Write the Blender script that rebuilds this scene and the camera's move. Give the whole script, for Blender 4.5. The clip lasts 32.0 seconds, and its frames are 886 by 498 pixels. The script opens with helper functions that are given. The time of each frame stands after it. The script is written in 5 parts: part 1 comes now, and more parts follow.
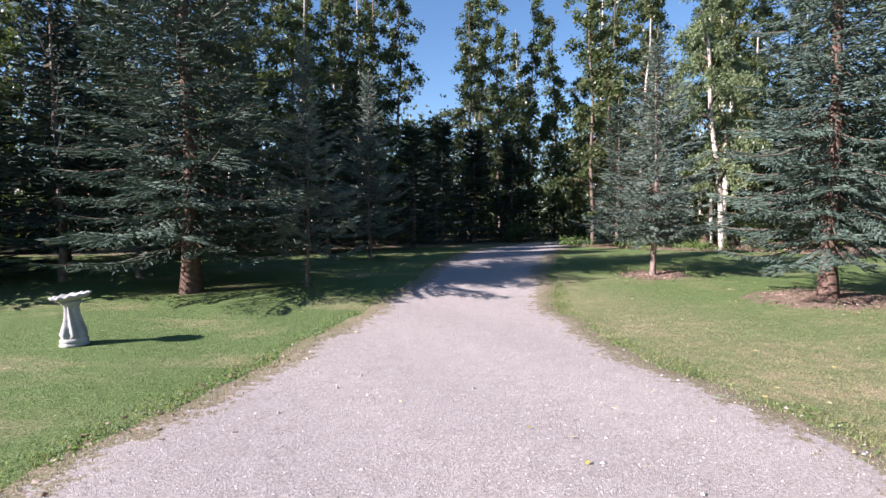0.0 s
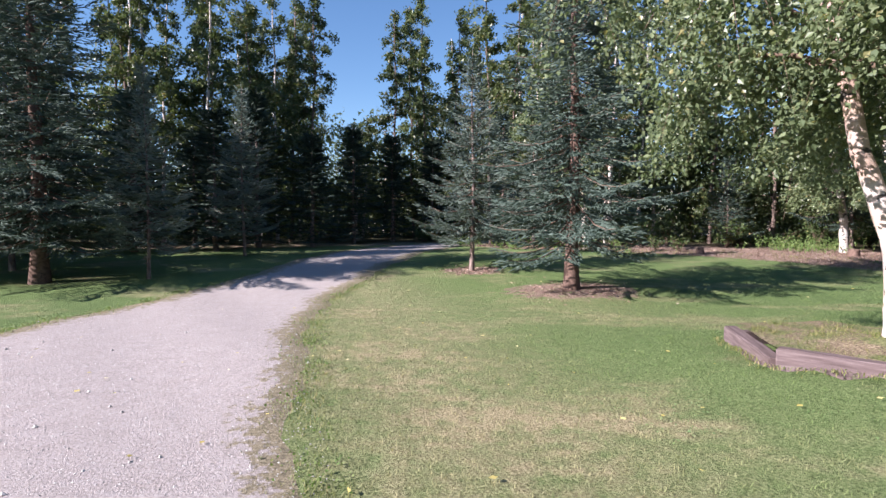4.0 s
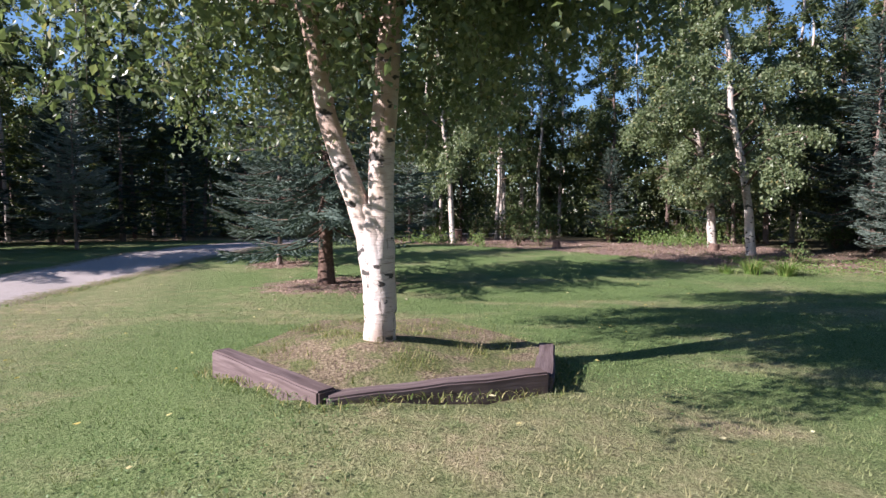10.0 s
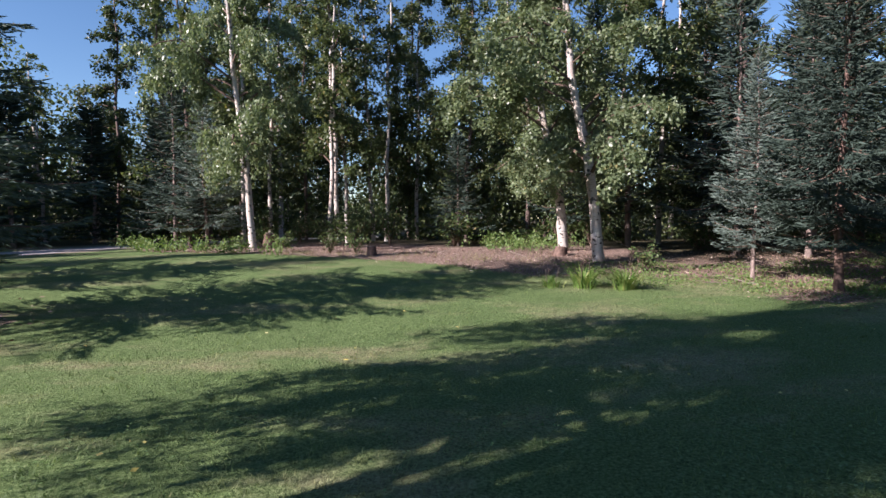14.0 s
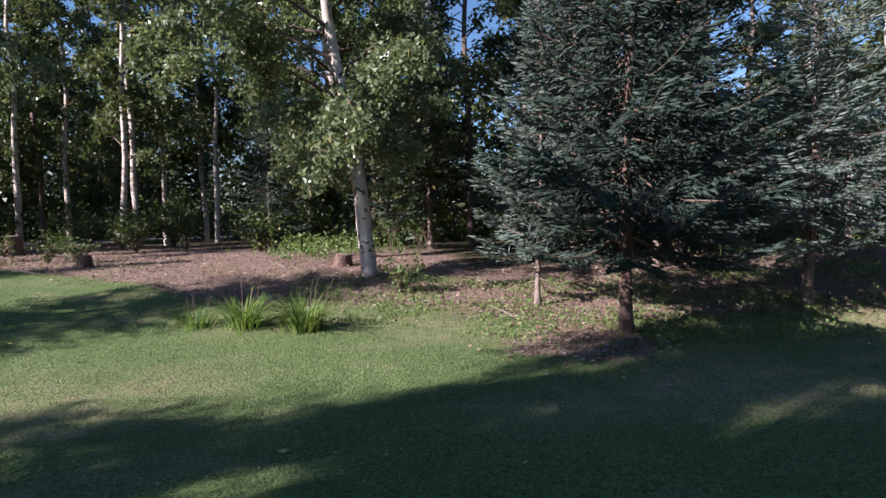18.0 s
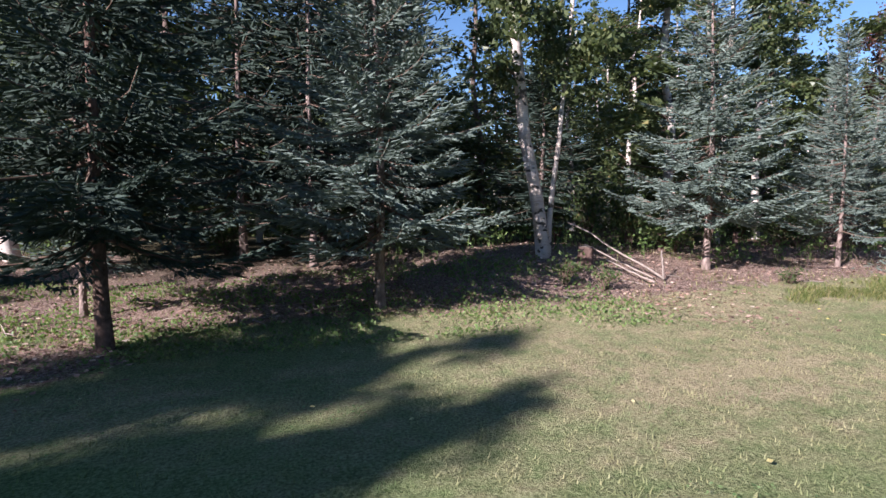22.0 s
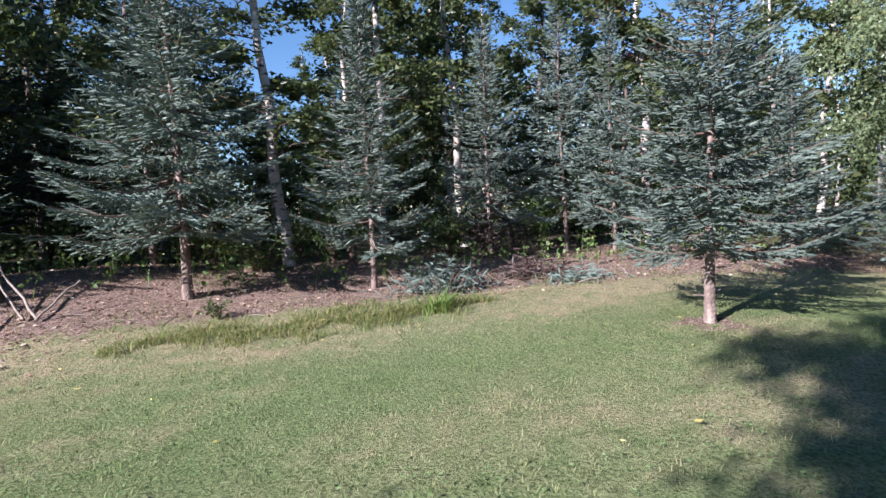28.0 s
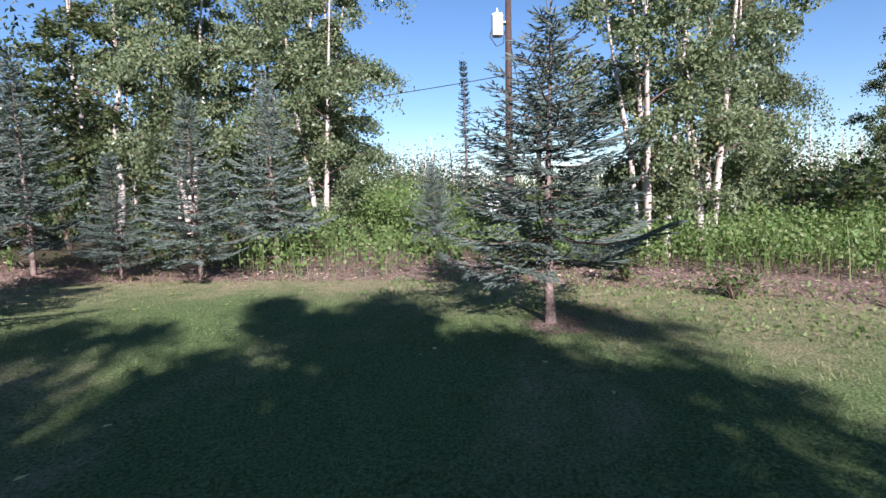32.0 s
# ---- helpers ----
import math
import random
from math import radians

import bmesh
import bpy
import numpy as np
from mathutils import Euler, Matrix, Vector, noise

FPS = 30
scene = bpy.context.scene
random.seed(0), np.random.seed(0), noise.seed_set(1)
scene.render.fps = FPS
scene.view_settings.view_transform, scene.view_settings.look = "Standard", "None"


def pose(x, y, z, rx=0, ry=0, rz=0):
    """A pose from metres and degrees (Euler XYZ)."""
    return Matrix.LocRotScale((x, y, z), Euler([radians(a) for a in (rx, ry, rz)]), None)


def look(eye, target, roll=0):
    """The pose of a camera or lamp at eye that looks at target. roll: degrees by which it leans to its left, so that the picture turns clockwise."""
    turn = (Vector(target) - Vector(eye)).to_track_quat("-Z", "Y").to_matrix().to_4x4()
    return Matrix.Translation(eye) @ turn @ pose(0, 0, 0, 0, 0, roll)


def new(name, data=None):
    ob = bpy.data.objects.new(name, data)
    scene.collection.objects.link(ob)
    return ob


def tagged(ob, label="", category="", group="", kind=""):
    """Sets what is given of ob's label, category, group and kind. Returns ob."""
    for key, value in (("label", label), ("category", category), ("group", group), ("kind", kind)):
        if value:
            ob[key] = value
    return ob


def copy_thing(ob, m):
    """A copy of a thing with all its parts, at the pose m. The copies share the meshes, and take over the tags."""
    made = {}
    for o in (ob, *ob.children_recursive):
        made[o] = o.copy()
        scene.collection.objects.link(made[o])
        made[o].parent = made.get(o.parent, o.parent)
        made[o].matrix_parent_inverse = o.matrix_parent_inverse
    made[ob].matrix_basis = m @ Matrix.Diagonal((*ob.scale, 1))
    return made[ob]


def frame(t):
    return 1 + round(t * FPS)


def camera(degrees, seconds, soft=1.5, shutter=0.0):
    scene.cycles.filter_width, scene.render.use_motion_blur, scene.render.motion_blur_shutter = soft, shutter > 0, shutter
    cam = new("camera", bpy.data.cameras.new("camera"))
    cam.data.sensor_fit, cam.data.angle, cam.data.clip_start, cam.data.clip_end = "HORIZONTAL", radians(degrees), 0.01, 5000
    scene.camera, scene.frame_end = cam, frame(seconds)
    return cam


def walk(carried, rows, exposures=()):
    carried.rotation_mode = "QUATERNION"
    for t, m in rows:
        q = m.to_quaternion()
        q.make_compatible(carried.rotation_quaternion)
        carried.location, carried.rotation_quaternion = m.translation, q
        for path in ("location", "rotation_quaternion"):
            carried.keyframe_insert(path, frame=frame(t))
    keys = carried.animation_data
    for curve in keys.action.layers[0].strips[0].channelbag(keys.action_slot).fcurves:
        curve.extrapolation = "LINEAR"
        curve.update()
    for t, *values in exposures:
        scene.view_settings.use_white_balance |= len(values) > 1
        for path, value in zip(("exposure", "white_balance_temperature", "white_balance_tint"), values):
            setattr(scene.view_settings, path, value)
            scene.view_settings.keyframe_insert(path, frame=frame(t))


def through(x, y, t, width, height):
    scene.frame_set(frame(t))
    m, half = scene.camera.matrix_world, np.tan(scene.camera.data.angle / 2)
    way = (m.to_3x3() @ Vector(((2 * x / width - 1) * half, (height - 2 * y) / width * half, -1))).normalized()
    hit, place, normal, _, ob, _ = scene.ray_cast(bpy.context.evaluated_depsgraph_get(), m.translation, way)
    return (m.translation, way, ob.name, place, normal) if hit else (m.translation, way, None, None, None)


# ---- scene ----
cam = camera(79.2, 32.0)
PATH = [
    (0, (0.453, -0.669, 1.221), (0.433, 1.328, 1.107), -0.2),
    (0.5, (0.597, -0.723, 1.208), (0.576, 1.273, 1.095), -0.2),
    (1, (0.894, -0.825, 1.195), (0.876, 1.171, 1.084), -0.2),
    (1.5, (1.337, -0.999, 1.186), (1.321, 0.998, 1.077), -0.3),
    (2, (1.871, -1.2, 1.178), (1.858, 0.797, 1.071), -0.2),
    (2.5, (2.47, -1.404, 1.171), (2.451, 0.593, 1.064), -0.2),
    (4.5, (4.982, -1.986, 1.242), (4.943, 0.01, 1.129), -0.0),
    (5, (5.525, -1.977, 1.259), (5.485, 0.02, 1.145), -0.1),
    (5.5, (5.977, -2.044, 1.285), (5.936, -0.048, 1.17), -0.1),
    (6, (6.388, -2.263, 1.282), (6.347, -0.267, 1.17), -0.1),
    (6.5, (6.77, -2.549, 1.22), (6.729, -0.553, 1.107), -0.0),
    (7, (7.097, -2.759, 1.083), (7.055, -0.763, 0.965), 0.0),
    (7.5, (7.416, -2.786, 0.993), (7.37, -0.79, 0.876), 0.2),
    (8, (7.697, -2.586, 0.99), (7.649, -0.59, 0.875), 0.2),
    (8.5, (7.929, -2.149, 1.015), (7.878, -0.153, 0.901), 0.2),
    (9, (8.155, -1.705, 1.035), (8.101, 0.291, 0.922), 0.2),
    (9.5, (8.469, -1.383, 1.055), (8.416, 0.613, 0.936), 0.2),
    (10, (8.82, -1.082, 1.074), (8.768, 0.913, 0.954), 0.1),
    (10.5, (9.266, -0.806, 1.083), (9.215, 1.19, 0.962), -0.1),
    (11, (9.725, -0.572, 1.071), (9.669, 1.423, 0.953), -0.3),
    (11.5, (10.13, -0.306, 1.022), (10.09, 1.69, 0.901), -0.1),
    (12, (10.475, 0.062, 0.963), (10.473, 2.058, 0.847), -0.1),
    (12.5, (10.742, 0.495, 0.946), (10.838, 2.49, 0.834), -0.2),
    (13, (10.987, 1.019, 0.954), (11.184, 3.006, 0.843), -0.3),
    (13.5, (11.279, 1.577, 0.955), (11.503, 3.561, 0.847), -0.4),
    (14, (11.684, 2.1, 0.956), (11.927, 4.082, 0.85), -0.4),
    (14.5, (12.211, 2.569, 0.968), (12.469, 4.549, 0.859), -0.3),
    (16.5, (14.53, 3.888, 0.989), (14.792, 5.868, 0.872), -0.4),
    (17, (14.979, 4.11, 0.992), (15.242, 6.089, 0.871), -0.3),
    (17.5, (15.357, 4.297, 0.997), (15.623, 6.275, 0.87), -0.6),
    (18, (15.763, 4.468, 0.999), (16.093, 6.436, 0.869), -0.7),
    (18.5, (16.177, 4.614, 0.991), (16.656, 6.552, 0.861), -0.7),
    (19, (16.555, 4.699, 0.972), (17.073, 6.626, 0.841), -0.7),
    (19.5, (16.874, 4.733, 0.962), (17.499, 6.629, 0.831), -0.7),
    (20, (17.145, 4.74, 0.963), (17.835, 6.612, 0.828), -0.7),
    (20.5, (17.498, 4.661, 0.982), (18.206, 6.526, 0.838), -0.6),
    (21, (17.978, 4.507, 1.004), (18.698, 6.367, 0.855), -0.6),
    (21.5, (18.536, 4.307, 1.004), (19.261, 6.165, 0.85), -0.6),
    (22, (19.165, 4.116, 1.007), (19.891, 5.973, 0.849), -0.5),
    (22.5, (19.856, 3.921, 1.019), (20.577, 5.78, 0.864), -0.6),
    (23, (20.591, 3.726, 1.04), (21.302, 5.589, 0.885), -0.6),
    (23.5, (21.3, 3.561, 1.05), (21.999, 5.428, 0.888), -0.7),
    (24, (21.962, 3.433, 1.071), (22.646, 5.305, 0.906), -0.8),
    (24.5, (22.598, 3.333, 1.082), (23.27, 5.209, 0.916), -0.9),
    (25, (23.208, 3.268, 1.082), (23.868, 5.148, 0.912), -1.0),
    (25.5, (23.774, 3.224, 1.072), (24.432, 5.106, 0.911), -1.1),
    (27.5, (25.64, 3.238, 0.955), (26.281, 5.127, 0.812), -2.7),
    (28, (25.903, 3.237, 0.942), (26.584, 5.112, 0.797), -2.8),
    (28.5, (26.111, 3.19, 0.937), (26.906, 5.019, 0.786), -2.6),
    (29, (26.299, 3.138, 0.929), (27.318, 4.852, 0.774), -2.5),
    (29.5, (26.474, 3.055, 0.934), (27.704, 4.624, 0.774), -2.4),
    (30, (26.614, 2.938, 0.927), (28.113, 4.251, 0.756), -2.3),
    (30.5, (26.744, 2.762, 0.916), (28.449, 3.791, 0.734), -2.0),
    (31, (26.873, 2.585, 0.901), (28.709, 3.356, 0.711), -1.6),
    (31.5, (26.977, 2.389, 0.863), (28.881, 2.972, 0.67), -2.4),
    (32, (27.083, 2.144, 0.854), (29.04, 2.51, 0.663), -2.0),
]
walk(cam, [(t, look(eye, target, roll)) for t, eye, target, roll in PATH], exposures=[(0, 1.66, 6200, 17), (5, 1.62, 6100, 18), (9, 1.52, 6150, 18), (14, 1.42, 6150, 19), (20, 1.42, 6000, 20), (25.5, 1.68, 5900, 20), (28, 1.54, 5750, 17), (30.5, 1.4, 5800, 18), (32, 1.3, 5850, 19)])

# ---- world, sun ----
SUN_AZ = radians(23.0)          # shadows fall along +x, turned towards +y by this much
SUN_EL = radians(28.0)
world = bpy.data.worlds.new("sky")
scene.world = world
world.use_nodes = True
wt = world.node_tree
bg = wt.nodes["Background"]
sky = wt.nodes.new("ShaderNodeTexSky")
sky.sky_type = "NISHITA"
sky.sun_disc = False
sky.sun_elevation = SUN_EL
sky.sun_rotation = math.atan2(-math.cos(SUN_AZ), -math.sin(SUN_AZ))
sky.air_density, sky.dust_density, sky.ozone_density = 1.0, 0.05, 2.7
vivid = wt.nodes.new("ShaderNodeHueSaturation")
vivid.inputs["Saturation"].default_value = 1.1
wt.links.new(sky.outputs[0], vivid.inputs["Color"])
wt.links.new(vivid.outputs[0], bg.inputs[0])
bg.inputs[1].default_value = 0.059
sun_data = bpy.data.lights.new("sun", "SUN")
sun_data.energy, sun_data.angle, sun_data.color = 5.0, radians(0.53), (1.0, 0.925, 0.85)
sun = new("sun", sun_data)
sun.matrix_world = look((-math.cos(SUN_AZ) * 50, -math.sin(SUN_AZ) * 50, math.tan(SUN_EL) * 50), (0, 0, 0))


# ---- small tools ----
def smooth(a, b, v):
    u = np.clip((np.asarray(v, float) - a) / (b - a), 0, 1)
    return u * u * (3 - 2 * u)


def gz(x, y):
    """Height of the ground."""
    x, y = np.asarray(x, float), np.asarray(y, float)
    ye = y + np.clip((x - 18) * 0.25, 0, 3.5)
    z = -0.17 + 0.42 * smooth(7, 15, ye)
    z = z - 0.06 * np.exp(-(((x - 1.5) / 4) ** 2)) + 0.1 * np.exp(-((x - 6.6) ** 2 + (y - 8.0) ** 2) / 1.6)
    z = z + 0.225 * np.exp(-((x - 8.25) ** 2 + (y - 2.1) ** 2) / 3.0)
    z = z + 0.13 * np.exp(-((x - 29.0) ** 2 + (y - 6.2) ** 2) / 6)
    z = z + 0.25 * np.exp(-((x - 23.3) ** 2 + (y - 11.0) ** 2) / 3)
    z = z - 1.1 * smooth(37, 50, x) * smooth(16, 6, y)
    z = z + 0.01 * np.sin(x * 1.3 + 0.7) * np.cos(y * 1.1) + 0.006 * np.sin(x * 2.9 + y * 2.1)
    return z


def g(x, y):
    return float(gz(x, y))


def mesh_from(name, verts, faces, mats=(), index=None, shade=True):
    """faces: an (n, 3) or (n, 4) array, or a list of such arrays."""
    groups = faces if isinstance(faces, list) else [faces]
    groups = [np.asarray(f, np.int32) for f in groups if len(f)]
    me = bpy.data.meshes.new(name)
    verts = np.asarray(verts, np.float32)
    me.vertices.add(len(verts))
    me.vertices.foreach_set("co", verts.ravel())
    loops = np.concatenate([f.ravel() for f in groups])
    sizes = np.concatenate([np.full(len(f), f.shape[1], np.int32) for f in groups])
    me.loops.add(len(loops))
    me.loops.foreach_set("vertex_index", loops)
    me.polygons.add(len(sizes))
    me.polygons.foreach_set("loop_start", np.concatenate([[0], np.cumsum(sizes)[:-1]]).astype(np.int32))
    me.polygons.foreach_set("loop_total", sizes)
    for m in mats if isinstance(mats, (list, tuple)) else [mats]:
        me.materials.append(m)
    if index is not None:
        me.polygons.foreach_set("material_index", np.asarray(index, np.int32))
    me.polygons.foreach_set("use_smooth", np.full(len(sizes), shade, bool))
    me.update(calc_edges=True)
    return me


def put(name, me, parent=None, m=None, label=""):
    ob = new(name, me)
    if m is not None:
        ob.matrix_basis = m
    if parent is not None:
        ob.parent = parent
    return tagged(ob, label)


def from_bm(name, bm, mat, shade=False):
    me = bpy.data.meshes.new(name)
    bm.to_mesh(me)
    bm.free()
    me.materials.append(mat)
    for p in me.polygons:
        p.use_smooth = shade
    return me


def part(name, bm, mat, parent, label="", shade=False, m=None):
    return put(name, from_bm(name, bm, mat, shade), parent, m, label)


def tube(pts, radii, sides=8, cap=True):
    pts, radii = np.asarray(pts, float), np.asarray(radii, float)
    n = len(pts)
    t = np.gradient(pts, axis=0)
    t /= np.linalg.norm(t, axis=1, keepdims=True) + 1e-9
    ref = np.where(np.abs(t[:, 2:3]) > 0.9, [[1.0, 0, 0]], [[0, 0, 1.0]])
    u = np.cross(t, ref)
    if np.abs(t[:, 2]).max() > 0.9:
        u = np.cross(t, np.broadcast_to([1.0, 0.01, 0], t.shape)) if np.abs(t[:, 2]).min() > 0.3 else u
    u /= np.linalg.norm(u, axis=1, keepdims=True) + 1e-9
    w = np.cross(t, u)
    a = np.linspace(0, 2 * np.pi, sides, endpoint=False)
    ring = u[:, None] * np.cos(a)[None, :, None] + w[:, None] * np.sin(a)[None, :, None]
    v = (pts[:, None] + ring * radii[:, None, None]).reshape(-1, 3)
    i = np.arange(n - 1)[:, None] * sides
    j = np.arange(sides)[None]
    k = (j + 1) % sides
    f = np.stack([i + j, i + sides + j, i + sides + k, i + k], -1).reshape(-1, 4)
    return v, f


def join(pieces):
    """One vertex array and one face array from (verts, faces) pairs of the same face size."""
    vs, fs, at = [], [], 0
    for v, f in pieces:
        vs.append(v)
        fs.append(np.asarray(f) + at)
        at += len(v)
    return np.concatenate(vs), np.concatenate(fs)


def unit(v):
    return v / (np.linalg.norm(v, axis=-1, keepdims=True) + 1e-9)


def box_bm(bm, size, m=Matrix(), bevel=0.0):
    made = bmesh.ops.create_cube(bm, size=1.0, matrix=m @ Matrix.Diagonal((*size, 1)))
    if bevel:
        edges = {e for v in made["verts"] for e in v.link_edges}
        bmesh.ops.bevel(bm, geom=list(edges), offset=bevel, segments=2, affect="EDGES")
    return bm


def lathe(profile, sides=40, wave=None):
    """Turned shape from (radius, z) pairs; wave(angle, z) scales the radius."""
    r, z = np.array(profile, float).T
    a = np.linspace(0, 2 * np.pi, sides, endpoint=False)
    s = np.ones((len(r), sides)) if wave is None else wave(a[None], z[:, None], r[:, None]) * np.ones((len(r), sides))
    v = np.stack([r[:, None] * s * np.cos(a), r[:, None] * s * np.sin(a), np.broadcast_to(z[:, None], s.shape)], -1).reshape(-1, 3)
    i = np.arange(len(r) - 1)[:, None] * sides
    j = np.arange(sides)[None]
    k = (j + 1) % sides
    return v, np.stack([i + j, i + k, i + sides + k, i + sides + j], -1).reshape(-1, 4)


# ---- materials ----
class Nodes:
    def __init__(self, name):
        self.mat = bpy.data.materials.new(name)
        self.mat.use_nodes = True
        self.nt = self.mat.node_tree
        self.bsdf = self.nt.nodes["Principled BSDF"]
        self.out = self.nt.nodes["Material Output"]
        self.co = self.nt.nodes.new("ShaderNodeTexCoord").outputs["Object"]

    def node(self, kind, **inputs):
        n = self.nt.nodes.new("ShaderNode" + kind)
        for key, v in inputs.items():
            self.put(n.inputs[key.replace("_", " ")], v)
        return n

    def put(self, socket, v):
        if isinstance(v, bpy.types.NodeSocket):
            self.nt.links.new(v, socket)
        elif isinstance(v, tuple) and len(v) == 3 and socket.type == "RGBA":
            socket.default_value = (*v, 1)
        else:
            socket.default_value = v

    def noise(self, scale, detail=4.0, rough=0.55, co=None, stretch=None):
        co = co or self.co
        if stretch:
            mp = self.node("Mapping", Vector=co)
            mp.inputs["Scale"].default_value = stretch
            co = mp.outputs[0]
        return self.node("TexNoise", Vector=co, Scale=scale, Detail=detail, Roughness=rough).outputs["Fac"]

    def ramp(self, fac, stops):
        n = self.node("ValToRGB", Fac=fac)
        e = n.color_ramp.elements
        while len(e) < len(stops):
            e.new(0.5)
        for el, (p, c) in zip(e, stops):
            el.position = p
            el.color = (*c, 1) if isinstance(c, tuple) else (c, c, c, 1)
        return n.outputs[0]

    def mix(self, fac, a, b, kind="MIX"):
        n = self.nt.nodes.new("ShaderNodeMix")
        n.data_type, n.blend_type = "RGBA", kind
        for i, v in ((0, fac), (6, a), (7, b)):
            self.put(n.inputs[i], v)
        return n.outputs[2]

    def math(self, op, a, b=0.0):
        n = self.nt.nodes.new("ShaderNodeMath")
        n.operation = op
        self.put(n.inputs[0], a)
        self.put(n.inputs[1], b)
        return n.outputs[0]

    def bump(self, height, strength=0.5, distance=0.01):
        n = self.node("Bump", Height=height, Strength=strength, Distance=distance)
        self.nt.links.new(n.outputs[0], self.bsdf.inputs["Normal"])

    def finish(self, color, rough=0.8, spec=0.3, metal=0.0):
        self.put(self.bsdf.inputs["Base Color"], color)
        self.put(self.bsdf.inputs["Roughness"], rough)
        self.put(self.bsdf.inputs["Specular IOR Level"], spec)
        self.put(self.bsdf.inputs["Metallic"], metal)
        return self.mat

    def leafy(self, color, through=0.35, rough=0.5, spec=0.35, glow=(1.05, 1.12, 0.7)):
        """Leaf surface that also lets light through."""
        self.finish(color, rough, spec)
        tr = self.node("BsdfTranslucent", Color=self.mix(1.0, color, glow, "MULTIPLY"))
        mx = self.node("MixShader", Fac=through)
        self.nt.links.new(self.bsdf.outputs[0], mx.inputs[1])
        self.nt.links.new(tr.outputs[0], mx.inputs[2])
        self.nt.links.new(mx.outputs[0], self.out.inputs[0])
        return self.mat

    def island(self):
        return self.nt.nodes.new("ShaderNodeNewGeometry").outputs["Random Per Island"]

    def each(self):
        return self.nt.nodes.new("ShaderNodeObjectInfo").outputs["Random"]


def plain(name, color, rough=0.7, spec=0.3, metal=0.0, vary=0.25, scale=12.0, bump=0.2):
    n = Nodes(name)
    f = n.noise(scale, 6)
    dark = tuple(c * (1 - vary) for c in color)
    light = tuple(min(1, c * (1 + vary)) for c in color)
    n.bump(n.noise(scale * 5, 4), bump, 0.004)
    return n.finish(n.ramp(f, [(0.3, dark), (0.7, light)]), rough, spec, metal)


def leaf_material(name, stops, through=0.35, rough=0.5, tree_vary=0.25, spec=0.35):
    n = Nodes(name)
    c = n.ramp(n.island(), stops)
    v = n.math("MULTIPLY_ADD", n.each(), tree_vary)
    v.node.inputs[2].default_value = 1 - tree_vary / 2
    c = n.mix(1.0, c, v, "MULTIPLY")
    return n.leafy(c, through, rough, spec)


M = {}
M["birch_leaf"] = leaf_material("birch_leaf", [(0.0, (0.1, 0.132, 0.07)), (0.5, (0.145, 0.186, 0.094)), (0.95, (0.205, 0.238, 0.13)), (1.0, (0.3, 0.27, 0.12))], 0.36, 0.36)
# Forest and bush leaves carry the wood's shade in colour; birch_leaf suits lit crowns.
M["forest_leaf"] = leaf_material("forest_leaf", [(0.0, (0.048, 0.066, 0.03)), (0.55, (0.08, 0.106, 0.042)), (0.95, (0.126, 0.145, 0.06)), (1.0, (0.22, 0.18, 0.07))], 0.38, 0.4)
M["bush_leaf"] = leaf_material("bush_leaf", [(0.0, (0.042, 0.07, 0.025)), (0.6, (0.075, 0.115, 0.038)), (0.93, (0.115, 0.145, 0.05)), (1.0, (0.27, 0.2, 0.09))], 0.35, 0.5)
M["weed_leaf"] = leaf_material("weed_leaf", [(0.0, (0.1, 0.17, 0.045)), (0.6, (0.16, 0.24, 0.075)), (1.0, (0.25, 0.29, 0.12))], 0.42, 0.5)
M["red_leaf"] = leaf_material("red_leaf", [(0.0, (0.05, 0.018, 0.018)), (0.6, (0.09, 0.03, 0.025)), (1.0, (0.12, 0.07, 0.035))], 0.3, 0.5)
# The shade on wood spruces is partly put into this darker needle colour.
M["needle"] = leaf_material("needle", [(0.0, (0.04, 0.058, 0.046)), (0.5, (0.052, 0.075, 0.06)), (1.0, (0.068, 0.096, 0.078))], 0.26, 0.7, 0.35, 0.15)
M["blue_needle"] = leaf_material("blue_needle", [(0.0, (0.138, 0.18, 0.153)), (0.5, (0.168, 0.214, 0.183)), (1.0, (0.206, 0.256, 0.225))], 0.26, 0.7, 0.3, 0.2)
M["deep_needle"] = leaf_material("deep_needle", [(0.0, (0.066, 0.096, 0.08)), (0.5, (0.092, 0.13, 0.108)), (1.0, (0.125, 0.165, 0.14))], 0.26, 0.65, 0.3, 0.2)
M["brown_needle"] = leaf_material("brown_needle", [(0.0, (0.05, 0.03, 0.027)), (0.6, (0.085, 0.05, 0.045)), (1.0, (0.09, 0.09, 0.075))], 0.1, 0.6)
M["clover_leaf"] = leaf_material("clover_leaf", [(0.0, (0.1, 0.17, 0.06)), (0.6, (0.14, 0.225, 0.082)), (1.0, (0.2, 0.285, 0.115))], 0.3, 0.5)
M["iris_leaf"] = leaf_material("iris_leaf", [(0.0, (0.1, 0.18, 0.04)), (0.7, (0.18, 0.27, 0.07)), (1.0, (0.33, 0.33, 0.12))], 0.35, 0.4)

n = Nodes("lawn_blade")
parched = n.nt.nodes.new("ShaderNodeAttribute")
parched.attribute_name = "dry"
c = n.ramp(n.island(), [(0.0, (0.1, 0.154, 0.049)), (0.5, (0.148, 0.21, 0.071)), (0.96, (0.2, 0.262, 0.096)), (1.0, (0.29, 0.28, 0.135))])
pale = n.ramp(n.island(), [(0.0, (0.3, 0.267, 0.15)), (0.6, (0.35, 0.31, 0.177)), (1.0, (0.41, 0.362, 0.215))])
streak = n.noise(0.5, 5, 0.65, stretch=(0.8, 1.7, 1.0))
